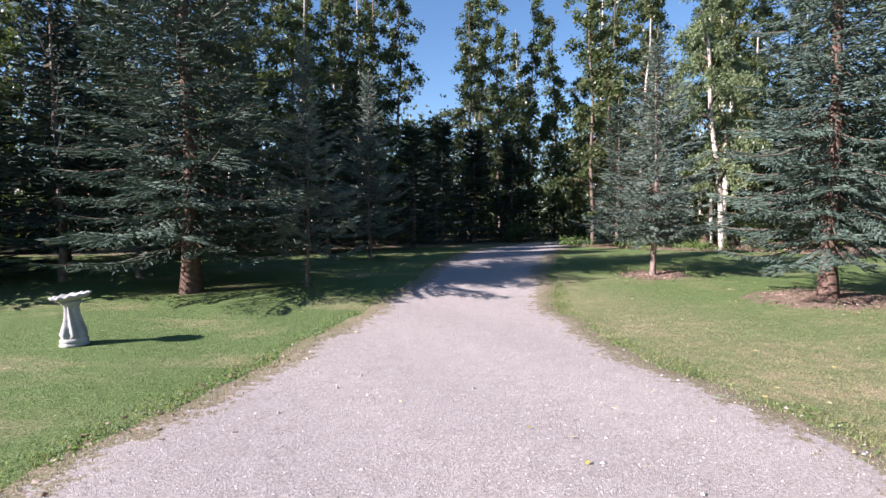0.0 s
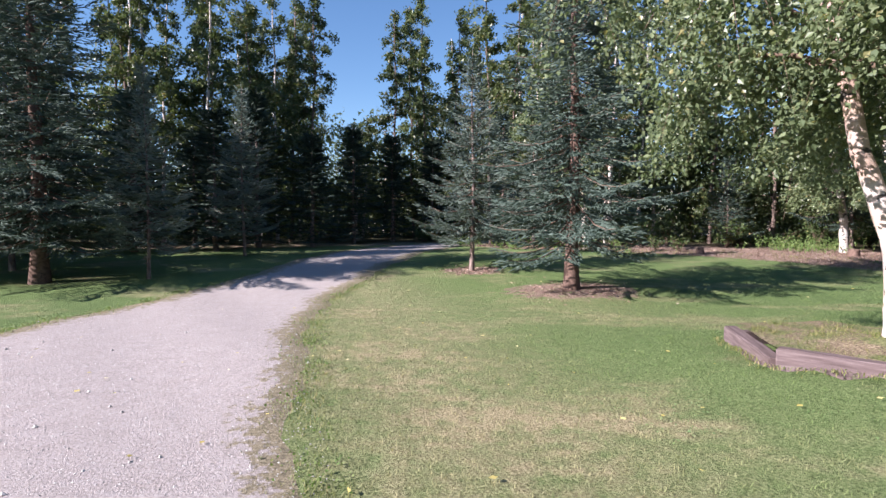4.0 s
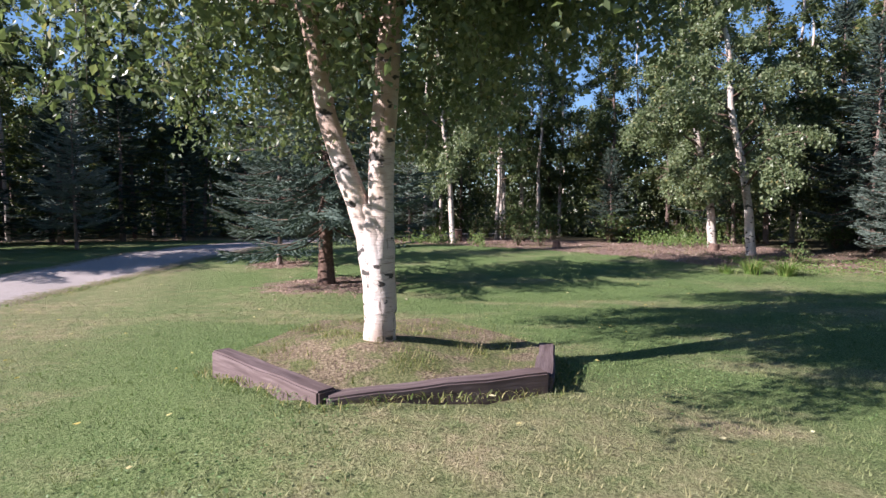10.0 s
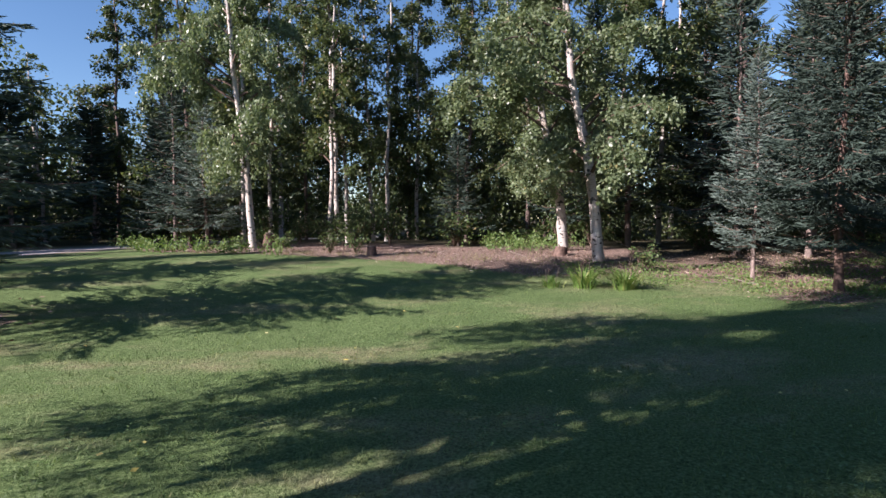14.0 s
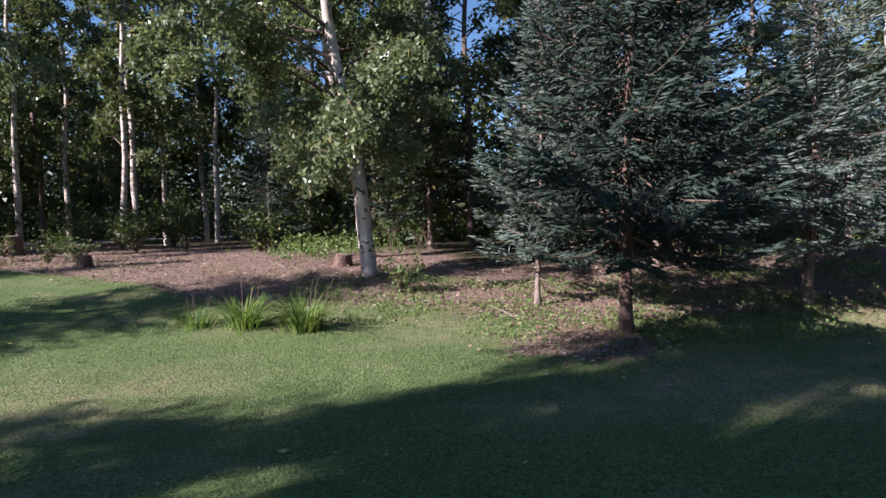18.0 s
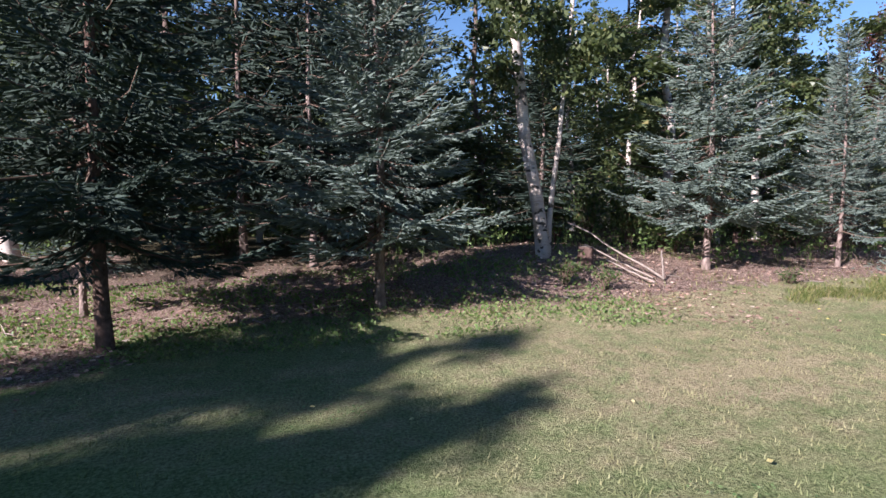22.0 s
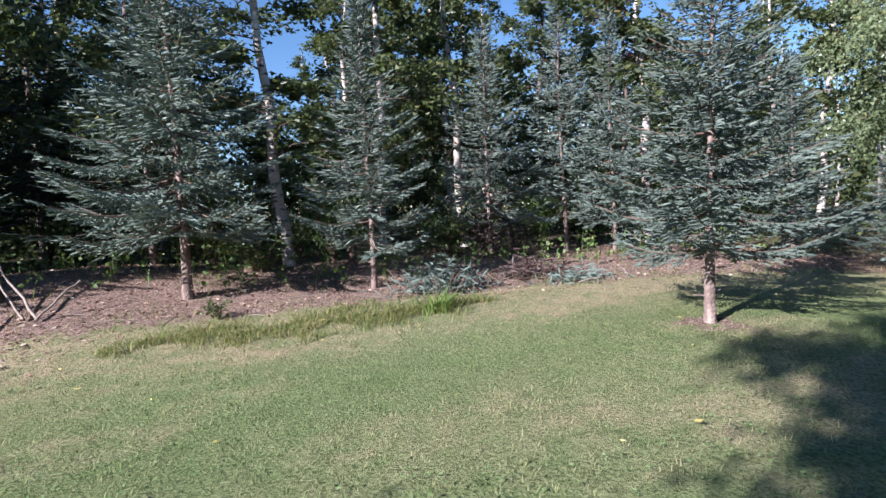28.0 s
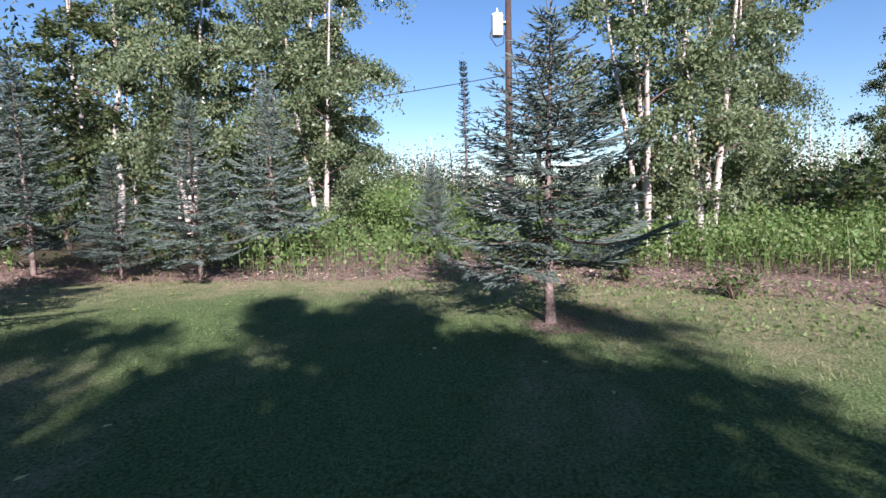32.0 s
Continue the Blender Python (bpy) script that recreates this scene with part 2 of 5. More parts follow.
east = n.math("MULTIPLY", parched.outputs["Fac"], 0.24)
streak = n.math("ADD", streak, east)
c = n.mix(n.ramp(streak, [(0.48, 0.0), (0.66, 0.8)]), c, pale)
c = n.mix(n.ramp(n.math("ADD", n.noise(3.2, 5, 0.7), east), [(0.57, 0.0), (0.7, 0.5)]), c, pale)
c = n.mix(n.ramp(n.noise(1.5, 4, 0.6), [(0.4, 0.75), (0.5, 0.0)]), c, (0.07, 0.125, 0.042))
c = n.mix(n.ramp(n.noise(7.0, 5, 0.7), [(0.38, 0.4), (0.48, 0.0)]), c, (0.06, 0.1, 0.034))
M["lawn_blade"] = n.leafy(c, 0.36, 0.55, 0.25)

n = Nodes("rough_blade")
c = n.ramp(n.island(), [(0.0, (0.09, 0.13, 0.03)), (0.5, (0.17, 0.2, 0.06)), (0.8, (0.27, 0.25, 0.1)), (1.0, (0.42, 0.34, 0.18))])
M["rough_blade"] = n.leafy(c, 0.35, 0.55)

# White birch bark: pale papery skin, dark cross streaks and scars, rougher and dark low down.
def birch_bark(name, pale, dirt, scars=0.62, copper_shade=0.0):
    n = Nodes(name)
    streak = n.noise(9, 6, 0.7, stretch=(1.0, 1.0, 9.0))
    scar = n.noise(5.5, 3, 0.5, stretch=(1.3, 1.3, 2.2))
    warm = n.noise(2.2, 3)
    c = n.mix(n.ramp(warm, [(0.36, 0.0), (0.68, 0.75)]), pale, (0.62, 0.45, 0.34))
    c = n.mix(n.ramp(n.noise(1.4, 4, 0.6), [(0.45, 0.0), (0.6, 0.55)]), c, (0.3, 0.23, 0.2))
    c = n.mix(n.ramp(streak, [(0.53, 0.0), (0.66, dirt)]), c, (0.16, 0.12, 0.1))
    # Copper tint grows upward: young bark, with the crown's shade put in.
    high = n.node("SeparateXYZ", Vector=n.co).outputs["Z"]
    young = n.math("ADD", n.math("MULTIPLY", high, 0.28), n.noise(3.0, 5, 0.65))
    c = n.mix(n.ramp(young, [(0.85, 0.0), (1.1, copper_shade)]), c, (0.34, 0.2, 0.15))
    crack = n.noise(6.0, 5, 0.6, stretch=(4.0, 4.0, 0.5))
    c = n.mix(n.ramp(crack, [(0.64, 0.0), (0.69, 0.8)]), c, (0.1, 0.075, 0.065))
    c = n.mix(n.ramp(scar, [(scars, 0.0), (scars + 0.035, 0.95)]), c, (0.03, 0.027, 0.025))
    n.bump(n.math("ADD", streak, n.math("MULTIPLY", scar, -1.5)), 0.5, 0.01)
    return n.finish(c, 0.62, 0.3)


M["birch_bark"] = birch_bark("birch_bark", (0.56, 0.5, 0.485), 0.75, 0.605, 0.55)
M["forest_bark"] = birch_bark("forest_bark", (0.45, 0.43, 0.41), 0.8, 0.59)

n = Nodes("spruce_bark")
f = n.noise(16, 6, 0.65, stretch=(1, 1, 0.45))
h = n.node("TexVoronoi", Vector=n.co, Scale=38.0).outputs["Distance"]
c = n.ramp(f, [(0.3, (0.085, 0.062, 0.054)), (0.52, (0.22, 0.165, 0.145)), (0.75, (0.4, 0.32, 0.28))])
n.bump(n.math("ADD", f, h), 0.8, 0.012)
M["spruce_bark"] = n.finish(c, 0.9, 0.15)
# Reddish brown, darkened for trunks in their own shade; also the stumps' bark.
M["brown_shade_bark"] = plain("brown_shade_bark", (0.13, 0.085, 0.07), 0.95, 0.1, vary=0.45, scale=22, bump=0.8)
M["twig_bark"] = plain("twig_bark", (0.14, 0.1, 0.085), 0.85)
M["twig"] = plain("twig", (0.13, 0.09, 0.07), 0.9, 0.1)
M["dead_wood"] = plain("dead_wood", (0.25, 0.205, 0.175), 0.85, 0.15, scale=20)
M["cut_wood"] = plain("cut_wood", (0.27, 0.215, 0.17), 0.8, 0.15, scale=30)

# Old creosoted landscape timber.
n = Nodes("old_timber")
grain = n.noise(7, 8, 0.65, stretch=(0.35, 5, 5))
stain = n.noise(2.3, 4)
c = n.ramp(grain, [(0.32, (0.07, 0.05, 0.05)), (0.52, (0.135, 0.1, 0.102)), (0.74, (0.225, 0.178, 0.18))])
c = n.mix(n.ramp(stain, [(0.4, 0.0), (0.7, 0.6)]), c, (0.1, 0.07, 0.065))
n.bump(grain, 0.5, 0.006)
M["old_timber"] = n.finish(c, 0.9, 0.15)

# Weathered cast concrete.
n = Nodes("cast_concrete")
f = n.noise(7, 6, 0.6)
c = n.ramp(f, [(0.3, (0.27, 0.265, 0.26)), (0.7, (0.44, 0.43, 0.425))])
c = n.mix(n.ramp(n.noise(2.5, 3), [(0.5, 0.0), (0.75, 0.5)]), c, (0.33, 0.33, 0.3))
n.bump(n.noise(60, 4), 0.35, 0.004)
M["cast_concrete"] = n.finish(c, 0.85, 0.2)

M["pole_wood"] = plain("pole_wood", (0.07, 0.045, 0.038), 0.85, 0.2, scale=6)
M["grey_metal"] = plain("grey_metal", (0.55, 0.57, 0.58), 0.45, 0.5, 0.3, 0.1)
M["white_enamel"] = plain("white_enamel", (0.75, 0.76, 0.77), 0.4, 0.5, 0.0, 0.08)
M["cable"] = plain("cable", (0.03, 0.03, 0.032), 0.6)
M["black_plastic"] = plain("black_plastic", (0.018, 0.018, 0.02), 0.45, 0.4)
M["yellow_leaf"] = leaf_material("yellow_leaf", [(0.0, (0.5, 0.4, 0.1)), (0.6, (0.62, 0.52, 0.2)), (1.0, (0.72, 0.66, 0.45))], 0.3, 0.6)
M["brown_leaf"] = leaf_material("brown_leaf", [(0.0, (0.1, 0.055, 0.042)), (0.5, (0.25, 0.15, 0.116)), (0.85, (0.4, 0.27, 0.215)), (1.0, (0.56, 0.46, 0.38))], 0.1, 0.8)
M["pebble"] = leaf_material("pebble", [(0.0, (0.16, 0.15, 0.15)), (0.5, (0.33, 0.31, 0.3)), (1.0, (0.62, 0.6, 0.57))], 0.0, 0.8)

# Ground: lawn with dry patches, brown litter under the trees, dark soil in the wood.
n = Nodes("ground")
litter = n.nt.nodes.new("ShaderNodeAttribute")
litter.attribute_name = "litter"
wood = n.nt.nodes.new("ShaderNodeAttribute")
wood.attribute_name = "wood"
dry = n.nt.nodes.new("ShaderNodeAttribute")
dry.attribute_name = "dry"
fine = n.noise(55, 6, 0.7)
mid = n.noise(6, 5, 0.6)
grass = n.ramp(fine, [(0.36, (0.05, 0.078, 0.028)), (0.5, (0.116, 0.168, 0.06)), (0.64, (0.198, 0.25, 0.104))])
straw = n.ramp(fine, [(0.36, (0.15, 0.125, 0.075)), (0.5, (0.3, 0.255, 0.15)), (0.64, (0.43, 0.37, 0.24))])
streak = n.noise(0.5, 5, 0.65, stretch=(0.8, 1.7, 1.0))
patch = n.math("ADD", n.ramp(streak, [(0.5, 0.0), (0.66, 0.8)]), n.math("MULTIPLY", dry.outputs["Fac"], 1.0))
patch = n.math("MULTIPLY", patch, n.ramp(mid, [(0.3, 0.25), (0.65, 1.0)]))
lawn = n.mix(n.math("MINIMUM", patch, 1.0), grass, straw)
lit = n.ramp(n.noise(38, 8, 0.75), [(0.36, (0.042, 0.028, 0.022)), (0.47, (0.17, 0.115, 0.094)), (0.57, (0.33, 0.235, 0.192)), (0.68, (0.54, 0.45, 0.38))])
edge = n.math("ADD", litter.outputs["Fac"], n.math("MULTIPLY", n.math("SUBTRACT", mid, 0.5), 1.1))
c = n.mix(n.ramp(edge, [(0.42, 0.0), (0.6, 1.0)]), lawn, lit)
soil = n.ramp(n.noise(14, 8, 0.7), [(0.3, (0.025, 0.022, 0.013)), (0.55, (0.06, 0.06, 0.028)), (0.8, (0.12, 0.1, 0.06))])
c = n.mix(wood.outputs["Fac"], c, soil)
n.bump(n.math("ADD", fine, n.math("MULTIPLY", mid, 1.5)), 0.9, 0.03)
M["ground"] = n.finish(c, 0.95, 0.1)

n = Nodes("planter_soil")
fine = n.noise(48, 8, 0.7)
c = n.ramp(fine, [(0.36, (0.06, 0.042, 0.032)), (0.5, (0.19, 0.145, 0.1)), (0.64, (0.4, 0.33, 0.23))])
c = n.mix(n.ramp(n.noise(4, 4), [(0.45, 0.0), (0.58, 0.75)]), c, n.ramp(fine, [(0.36, (0.05, 0.075, 0.025)), (0.64, (0.2, 0.22, 0.09))]))
n.bump(fine, 0.9, 0.02)
M["planter_soil"] = n.finish(c, 0.95, 0.1)

# Packed grey gravel with a pinkish cast, worn tracks and scattered stones.
n = Nodes("gravel")
fine = n.noise(48, 8, 0.85)
mid = n.noise(5, 6, 0.7)
st = n.node("TexVoronoi", Vector=n.co, Scale=70.0)
c = n.ramp(fine, [(0.34, (0.17, 0.142, 0.135)), (0.46, (0.3, 0.262, 0.253)), (0.54, (0.37, 0.328, 0.319)), (0.66, (0.52, 0.47, 0.455))])
c = n.mix(n.ramp(st.outputs["Distance"], [(0.08, 0.55), (0.22, 0.0)]), c, n.mix(st.outputs["Color"], (0.3, 0.27, 0.26), (0.62, 0.6, 0.58)))
c = n.mix(n.ramp(mid, [(0.36, 0.35), (0.6, 0.0)]), c, n.ramp(fine, [(0.38, (0.1, 0.08, 0.072)), (0.6, (0.36, 0.305, 0.28))]))
rim = n.nt.nodes.new("ShaderNodeAttribute")
rim.attribute_name = "rim"
dirt = n.math("ADD", rim.outputs["Fac"], n.math("MULTIPLY", n.math("SUBTRACT", n.noise(9, 8, 0.75), 0.5), 2.6))
c = n.mix(n.ramp(dirt, [(0.5, 0.0), (0.64, 0.85)]), c, n.ramp(fine, [(0.38, (0.05, 0.042, 0.025)), (0.5, (0.18, 0.15, 0.085)), (0.62, (0.34, 0.28, 0.18))]))
n.bump(n.math("ADD", fine, n.math("MULTIPLY", st.outputs["Distance"], -0.4)), 0.8, 0.008)
M["gravel"] = n.finish(c, 0.92, 0.15)


# ---- ground, road ----
EDGE_X = np.array([-60, -9, -3, 0, 4, 6.2, 10.3, 13.0, 14.3, 16.1, 17.6, 19.9, 21.6, 23.0, 25.2, 27.0, 30.0, 32.0, 33.0, 34.0])
EDGE_Y = np.array([9, 13.5, 15.5, 18, 19, 15.6, 13.5, 11.8, 10.4, 10.2, 9.1, 9.0, 8.7, 8.35, 8.5, 8.2, 7.7, 7.2, 5.6, 2.6])


def past_edge(x, y):
    """How far a place lies beyond the rim of the lawn."""
    a = y - np.interp(x, EDGE_X, EDGE_Y)
    b = (x - (33.2 + 0.25 * (y - 3))) * 1.0
    b = np.where(y < 1.0, np.maximum(b, (x - 31.6 - 0.55 * (y + 1)) * 0.8), b)
    return np.maximum(a, b)


def lines(a, b, step, far, ratio=1.22):
    out, d = [b], step
    while out[-1] < far:
        d *= ratio
        out.append(out[-1] + d)
    low, d = [a], step
    while low[-1] > -far:
        d *= ratio
        low.append(low[-1] - d)
    return np.concatenate([low[::-1], np.arange(a + step, b, step), out])


def dryness(x, y):
    """How parched the lawn is: along the wood's rim, round the planter and beside the drive."""
    pe = past_edge(x, y)
    d = 1.0 * np.exp(-(((x - 21.9) / 2.3) ** 2 + ((y - 6.9) / 1.5) ** 2)) + 0.62 * smooth(-2.3, -0.3, pe) * smooth(19.5, 21.5, x) + 0.3 * smooth(-1.4, 0, pe) * smooth(12, 15, x)
    d = d + 0.75 * np.exp(-((np.hypot(x - 9.4, y - 1.3) / 1.4) ** 2)) + 0.12 * np.exp(-(((x - 8.7 + 0.2 * y) / 1.2) ** 2)) * smooth(1.0, -0.5, y)
    d = d + 0.7 * np.exp(-(((x - 4.1 + 0.25 * (y - 3)) / 1.4) ** 2)) * smooth(14, 8, y) + 0.35 * np.exp(-((np.hypot(x - 6.4, y - 6.6) / 1.4) ** 2))
    d = d + 0.5 * np.exp(-(((x - 27.3) / 2.4) ** 2 + ((y - 5.4) / 0.9) ** 2)) + 0.12 * np.exp(-((np.hypot(x - 5.2, y - 1.0) / 1.5) ** 2))
    return np.clip(d, 0, 1)


gx, gy = lines(-12, 44, 0.28, 1500), lines(-6, 20, 0.28, 1500)
X, Y = np.meshgrid(gx, gy)
Z = gz(X, Y)
hex_r = np.hypot(X - 8.4, Y - 3.05)
Z = Z - 0.12 * smooth(1.25, 1.0, hex_r)
nx, ny = len(gx), len(gy)
i, j = np.meshgrid(np.arange(nx - 1), np.arange(ny - 1))
a = (j * nx + i).ravel()
me = mesh_from("ground", np.stack([X, Y, Z], -1).reshape(-1, 3), np.stack([a, a + 1, a + nx + 1, a + nx], -1), M["ground"])
xs, ys = X.ravel(), Y.ravel()
pe = past_edge(xs, ys)
rings = np.zeros_like(xs)
for tx, ty, rr in ((6.6, 8.0, 1.5), (4.85, 10.8, 0.9), (17.7, 8.75, 0.85), (29.05, 6.2, 0.35), (31.35, 2.08, 0.5)):
    rings = np.maximum(rings, 0.66 * smooth(rr, rr * 0.4, np.hypot((xs - tx) * 0.75, ys - ty)))
for key, val in (("litter", np.maximum(smooth(-0.3, 0.9, pe) * np.where(xs < 5, 0.55, 1.0), rings)), ("wood", smooth(0, 3, pe - np.where((xs > 8) & (xs < 17.5), 4.6, 1.6)) * 0.85),
                 ("dry", dryness(xs, ys))):
    at = me.attributes.new(key, "FLOAT", "POINT")
    at.data.foreach_set("value", val.astype(np.float32))
tagged(put("ground", me), "mown green lawn with dry patches running into brown woodland floor", "ground", kind="structure")

ROAD_Y = np.array([-40, -8, -3, 0, 2.0, 3.8, 5.6, 7.8, 11.0, 15.0, 18.0, 21.0, 25.0, 30.0, 36.0])
ROAD_L = np.array([-9, -6, -3.6, -2.5, -1.9, -1.5, -1.15, -0.78, -0.1, 0.75, 1.9, 4.0, 8.5, 16.0, 26.0])
ROAD_R = np.array([9, 6.5, 4.9, 3.9, 3.2, 2.75, 2.3, 2.15, 2.55, 3.6, 4.7, 6.6, 11.0, 18.5, 28.0])
ry = np.arange(-40, 36.01, 0.25)
u = np.linspace(0, 1, 31)
lft, rgt = np.interp(ry, ROAD_Y, ROAD_L), np.interp(ry, ROAD_Y, ROAD_R)
wob = lambda k: 0.05 * np.sin(ry * 1.9 + k) + 0.04 * np.sin(ry * 4.3 + 2 * k) + 0.03 * np.sin(ry * 9.7 + k)  # noqa: E731
lft, rgt = lft - 0.22 + wob(0.3), rgt + 0.22 + wob(1.9)
RX = lft[:, None] + (rgt - lft)[:, None] * u
RY = np.broadcast_to(ry[:, None], RX.shape)
crown = np.minimum(u, 1 - u)
RZ = gz(RX, RY) + 0.03 * smooth(0.0, 0.1, crown) - 0.012
n0, n1 = RX.shape
i, j = np.meshgrid(np.arange(n1 - 1), np.arange(n0 - 1))
a = (j * n1 + i).ravel()
me = mesh_from("road", np.stack([RX, RY, RZ], -1).reshape(-1, 3), np.stack([a, a + 1, a + n1 + 1, a + n1], -1), M["gravel"])
at = me.attributes.new("rim", "FLOAT", "POINT")
width = (rgt - lft)[:, None]
at.data.foreach_set("value", smooth(1.0, 0.1, np.minimum(u, 1 - u)[None] * width).ravel().astype(np.float32))
tagged(put("road", me), "pale grey gravel driveway curving into the wood", "driveway", kind="structure")


def on_road(x, y, more=0.0):
    return (x > np.interp(y, ROAD_Y, ROAD_L) - more) & (x < np.interp(y, ROAD_Y, ROAD_R) + more)


# ---- trees ----
def brushes(rng, p, axis, length, wide, count=8):
    """Needle-clad shoots: each a slim three-sided spindle with a few needle tips standing off it."""
    n = len(p)
    axis = unit(axis)
    u = unit(np.cross(axis, rng.normal(size=(n, 3))))
    w = np.cross(axis, u)
    ang = np.array([0, 2.094, 4.189])
    ring = p[:, None] + axis[:, None] * (0.4 * length)[:, None, None] + (u[:, None] * np.cos(ang)[None, :, None] + w[:, None] * np.sin(ang)[None, :, None]) * (wide * 0.29 * rng.uniform(0.8, 1.25, n))[:, None, None]
    sv = np.concatenate([p[:, None], ring, (p + axis * length[:, None])[:, None]], 1).reshape(-1, 3)
    spin = np.array([(0, 2, 1), (0, 3, 2), (0, 1, 3), (4, 1, 2), (4, 2, 3), (4, 3, 1)])
    sf = (np.arange(n)[:, None, None] * 5 + spin).reshape(-1, 3)
    count = max(2, count - 4)
    k = np.arange(count)
    s = (k + 0.6) / count
    phi = k * 2.399 + rng.uniform(0, 6.28, (n, 1))
    rad = u[:, None] * np.cos(phi)[..., None] + w[:, None] * np.sin(phi)[..., None]
    side = np.cross(axis[:, None], rad)
    base = p[:, None] + axis[:, None] * (s * 0.8)[None, :, None] * length[:, None, None]
    reach = wide[:, None, None] * rng.uniform(0.7, 1.1, (n, count, 1))
    tip = base + rad * reach * 0.6 + axis[:, None] * reach * 0.9
    half = axis[:, None] * reach * 0.13 + side * reach * 0.13
    v = np.stack([base - half, base + half, tip], 2).reshape(-1, 3)
    return join([(sv, sf), (v, np.arange(len(v)).reshape(-1, 3))])


def spruce(name, seed, H, R, clear, step=0.2, gap=0.085, wood_radius=None, needle="needle", power=0.85, count=8, wide=0.04, sag=0.25, spare=0.0, shoot=0.13, inner=1.0, bark="spruce_bark"):
    """A spruce as an Empty with trunk, limbs and crown, standing at the origin."""
    rng = np.random.default_rng(seed)
    zs = np.linspace(-0.1, H, 14)
    r0 = wood_radius or 0.022 + 0.0085 * H
    pts = np.stack([0.02 * np.sin(zs * 1.3 + seed), 0.02 * np.cos(zs * 1.7 + seed), zs], -1)
    rad = r0 * (1 - zs / H * 0.93) * (1 + 0.3 * np.exp(-np.maximum(zs, 0) / 0.1))
    trunk = [tube(pts, np.maximum(rad, 0.006), 10)]
    for _ in range(int(clear * 16)):
        z, a = rng.uniform(0.15, clear), rng.uniform(0, 6.28)
        d = np.array([math.cos(a), math.sin(a), rng.uniform(-0.3, 0.1)])
        q = np.array([0, 0, z]) + d * r0 * 0.8
        trunk.append(tube([q, q + d * rng.uniform(0.03, 0.12)], [0.008, 0.004], 4))
    limbs, P, A, Ln = [], [], [], []
    up = np.array([0, 0, 1.0])

    def bough(z, f, az, L, rise):
        """One flat spray: a bent axis with side twigs, and small shoots on the longer twigs."""
        d = np.array([math.cos(az), math.sin(az), 0])
        across = np.array([-d[1], d[0], 0])
        s = np.linspace(0, 1, 9)
        bend = rng.uniform(-0.14, 0.14)
        q = d * s[:, None] * L + across * (bend * s**2 * L)[:, None]
        q[:, 2] = z + L * (rise * s - 0.07 * np.sin(s * 3.14) + 0.12 * s**3 * (1 - f))
        limbs.append(tube(q[::2], (0.004 + 0.009 * L * (1 - s * 0.9))[::2], 3))
        t = np.gradient(q, axis=0)
        m = max(3, int(L / gap))
        roll = rng.uniform(-0.22, 0.22)
        for side in (-1, 1):
            k = np.clip(np.linspace(0.2 if L > 0.5 else 0.06, 1.0, m) + rng.uniform(-0.35, 0.35, m) / m, 0.03, 1)
            at0 = np.stack([np.interp(k, s, q[:, c]) for c in range(3)], -1)
            tv = unit(np.stack([np.interp(k, s, t[:, c]) for c in range(3)], -1))
            lat = unit(np.cross(tv, up)) * side
            da = unit(tv * rng.uniform(0.6, 0.95, (m, 1)) + lat + up * (roll * side - 0.1 + rng.normal(0, 0.05, (m, 1))))
            ln = (0.42 * L * (1 - k) ** 0.8 + 0.07) * rng.uniform(0.6, 1.2, m) * np.clip(k * 3.5, 0.4, 1)
            for c in range(int(max(1, round(ln.max() / shoot)))):
                keep = ln > shoot * (c - 0.4)
                if not keep.any():
                    continue
                w = keep.sum()
                way = unit(da[keep] + tv[keep] * 0.12 * c - up * 0.03 * c)
                start = at0[keep] + way * (shoot * c * 0.95)
                P.append(start)
                A.append(way + rng.normal(0, 0.06, (w, 3)))
                Ln.append(np.full(w, shoot * 1.12))
                if c:
                    fork = unit(tv[keep] - way * (way * tv[keep]).sum(1, keepdims=True))
                    for flip in (-1, 1):
                        P.append(start)
                        A.append(way * 0.8 + fork * flip * 0.7 + rng.normal(0, 0.07, (w, 3)))
                        Ln.append(np.full(w, shoot * rng.uniform(0.5, 0.75)))
        m = max(2, int(0.8 * L / shoot))
        k = np.linspace(0.25, 1.0, m)
        P.append(np.stack([np.interp(k, s, q[:, c]) for c in range(3)], -1))
        A.append(np.stack([np.interp(k, s, t[:, c]) for c in range(3)], -1))
        Ln.append(np.full(m, shoot * 1.15))

    z = clear
    while z < H * 0.95:
        f = (z - clear) / (H - clear)
        reach = R * (1 - f) ** power * min(1.0, 0.78 + f * 3)
        rise = -sag + (0.6 + sag) * f ** 1.7
        turn0 = rng.uniform(0, 6.28)
        n_bough = int(rng.integers(5, 8))
        for b in range(n_bough):
            if rng.random() < spare:
                continue
            bough(z + rng.uniform(-0.15, 0.15) * step, f, turn0 + 6.283 * (b + rng.uniform(-0.25, 0.25)) / n_bough, max(0.1, reach * rng.uniform(0.72, 1.15)), rise + rng.uniform(-0.09, 0.09))
        for b in range(4):
            bough(z + step * rng.uniform(0.35, 0.65), f, rng.uniform(0, 6.28), max(0.08, reach * rng.uniform(0.35, 0.75)), rise + rng.uniform(-0.1, 0.1))
        z += step * 1.15 * (1 - 0.4 * f) * rng.uniform(0.85, 1.15)
    lead = np.linspace(H * 0.9, H - 0.02, 5)
    P.append(np.stack([0 * lead, 0 * lead, lead], -1)), A.append(np.tile(up, (5, 1))), Ln.append(np.full(5, 0.14))
    P, A, Ln = np.concatenate(P), np.concatenate(A), np.concatenate(Ln)
    v, f3 = brushes(rng, P, A, Ln, np.full(len(P), wide), count)
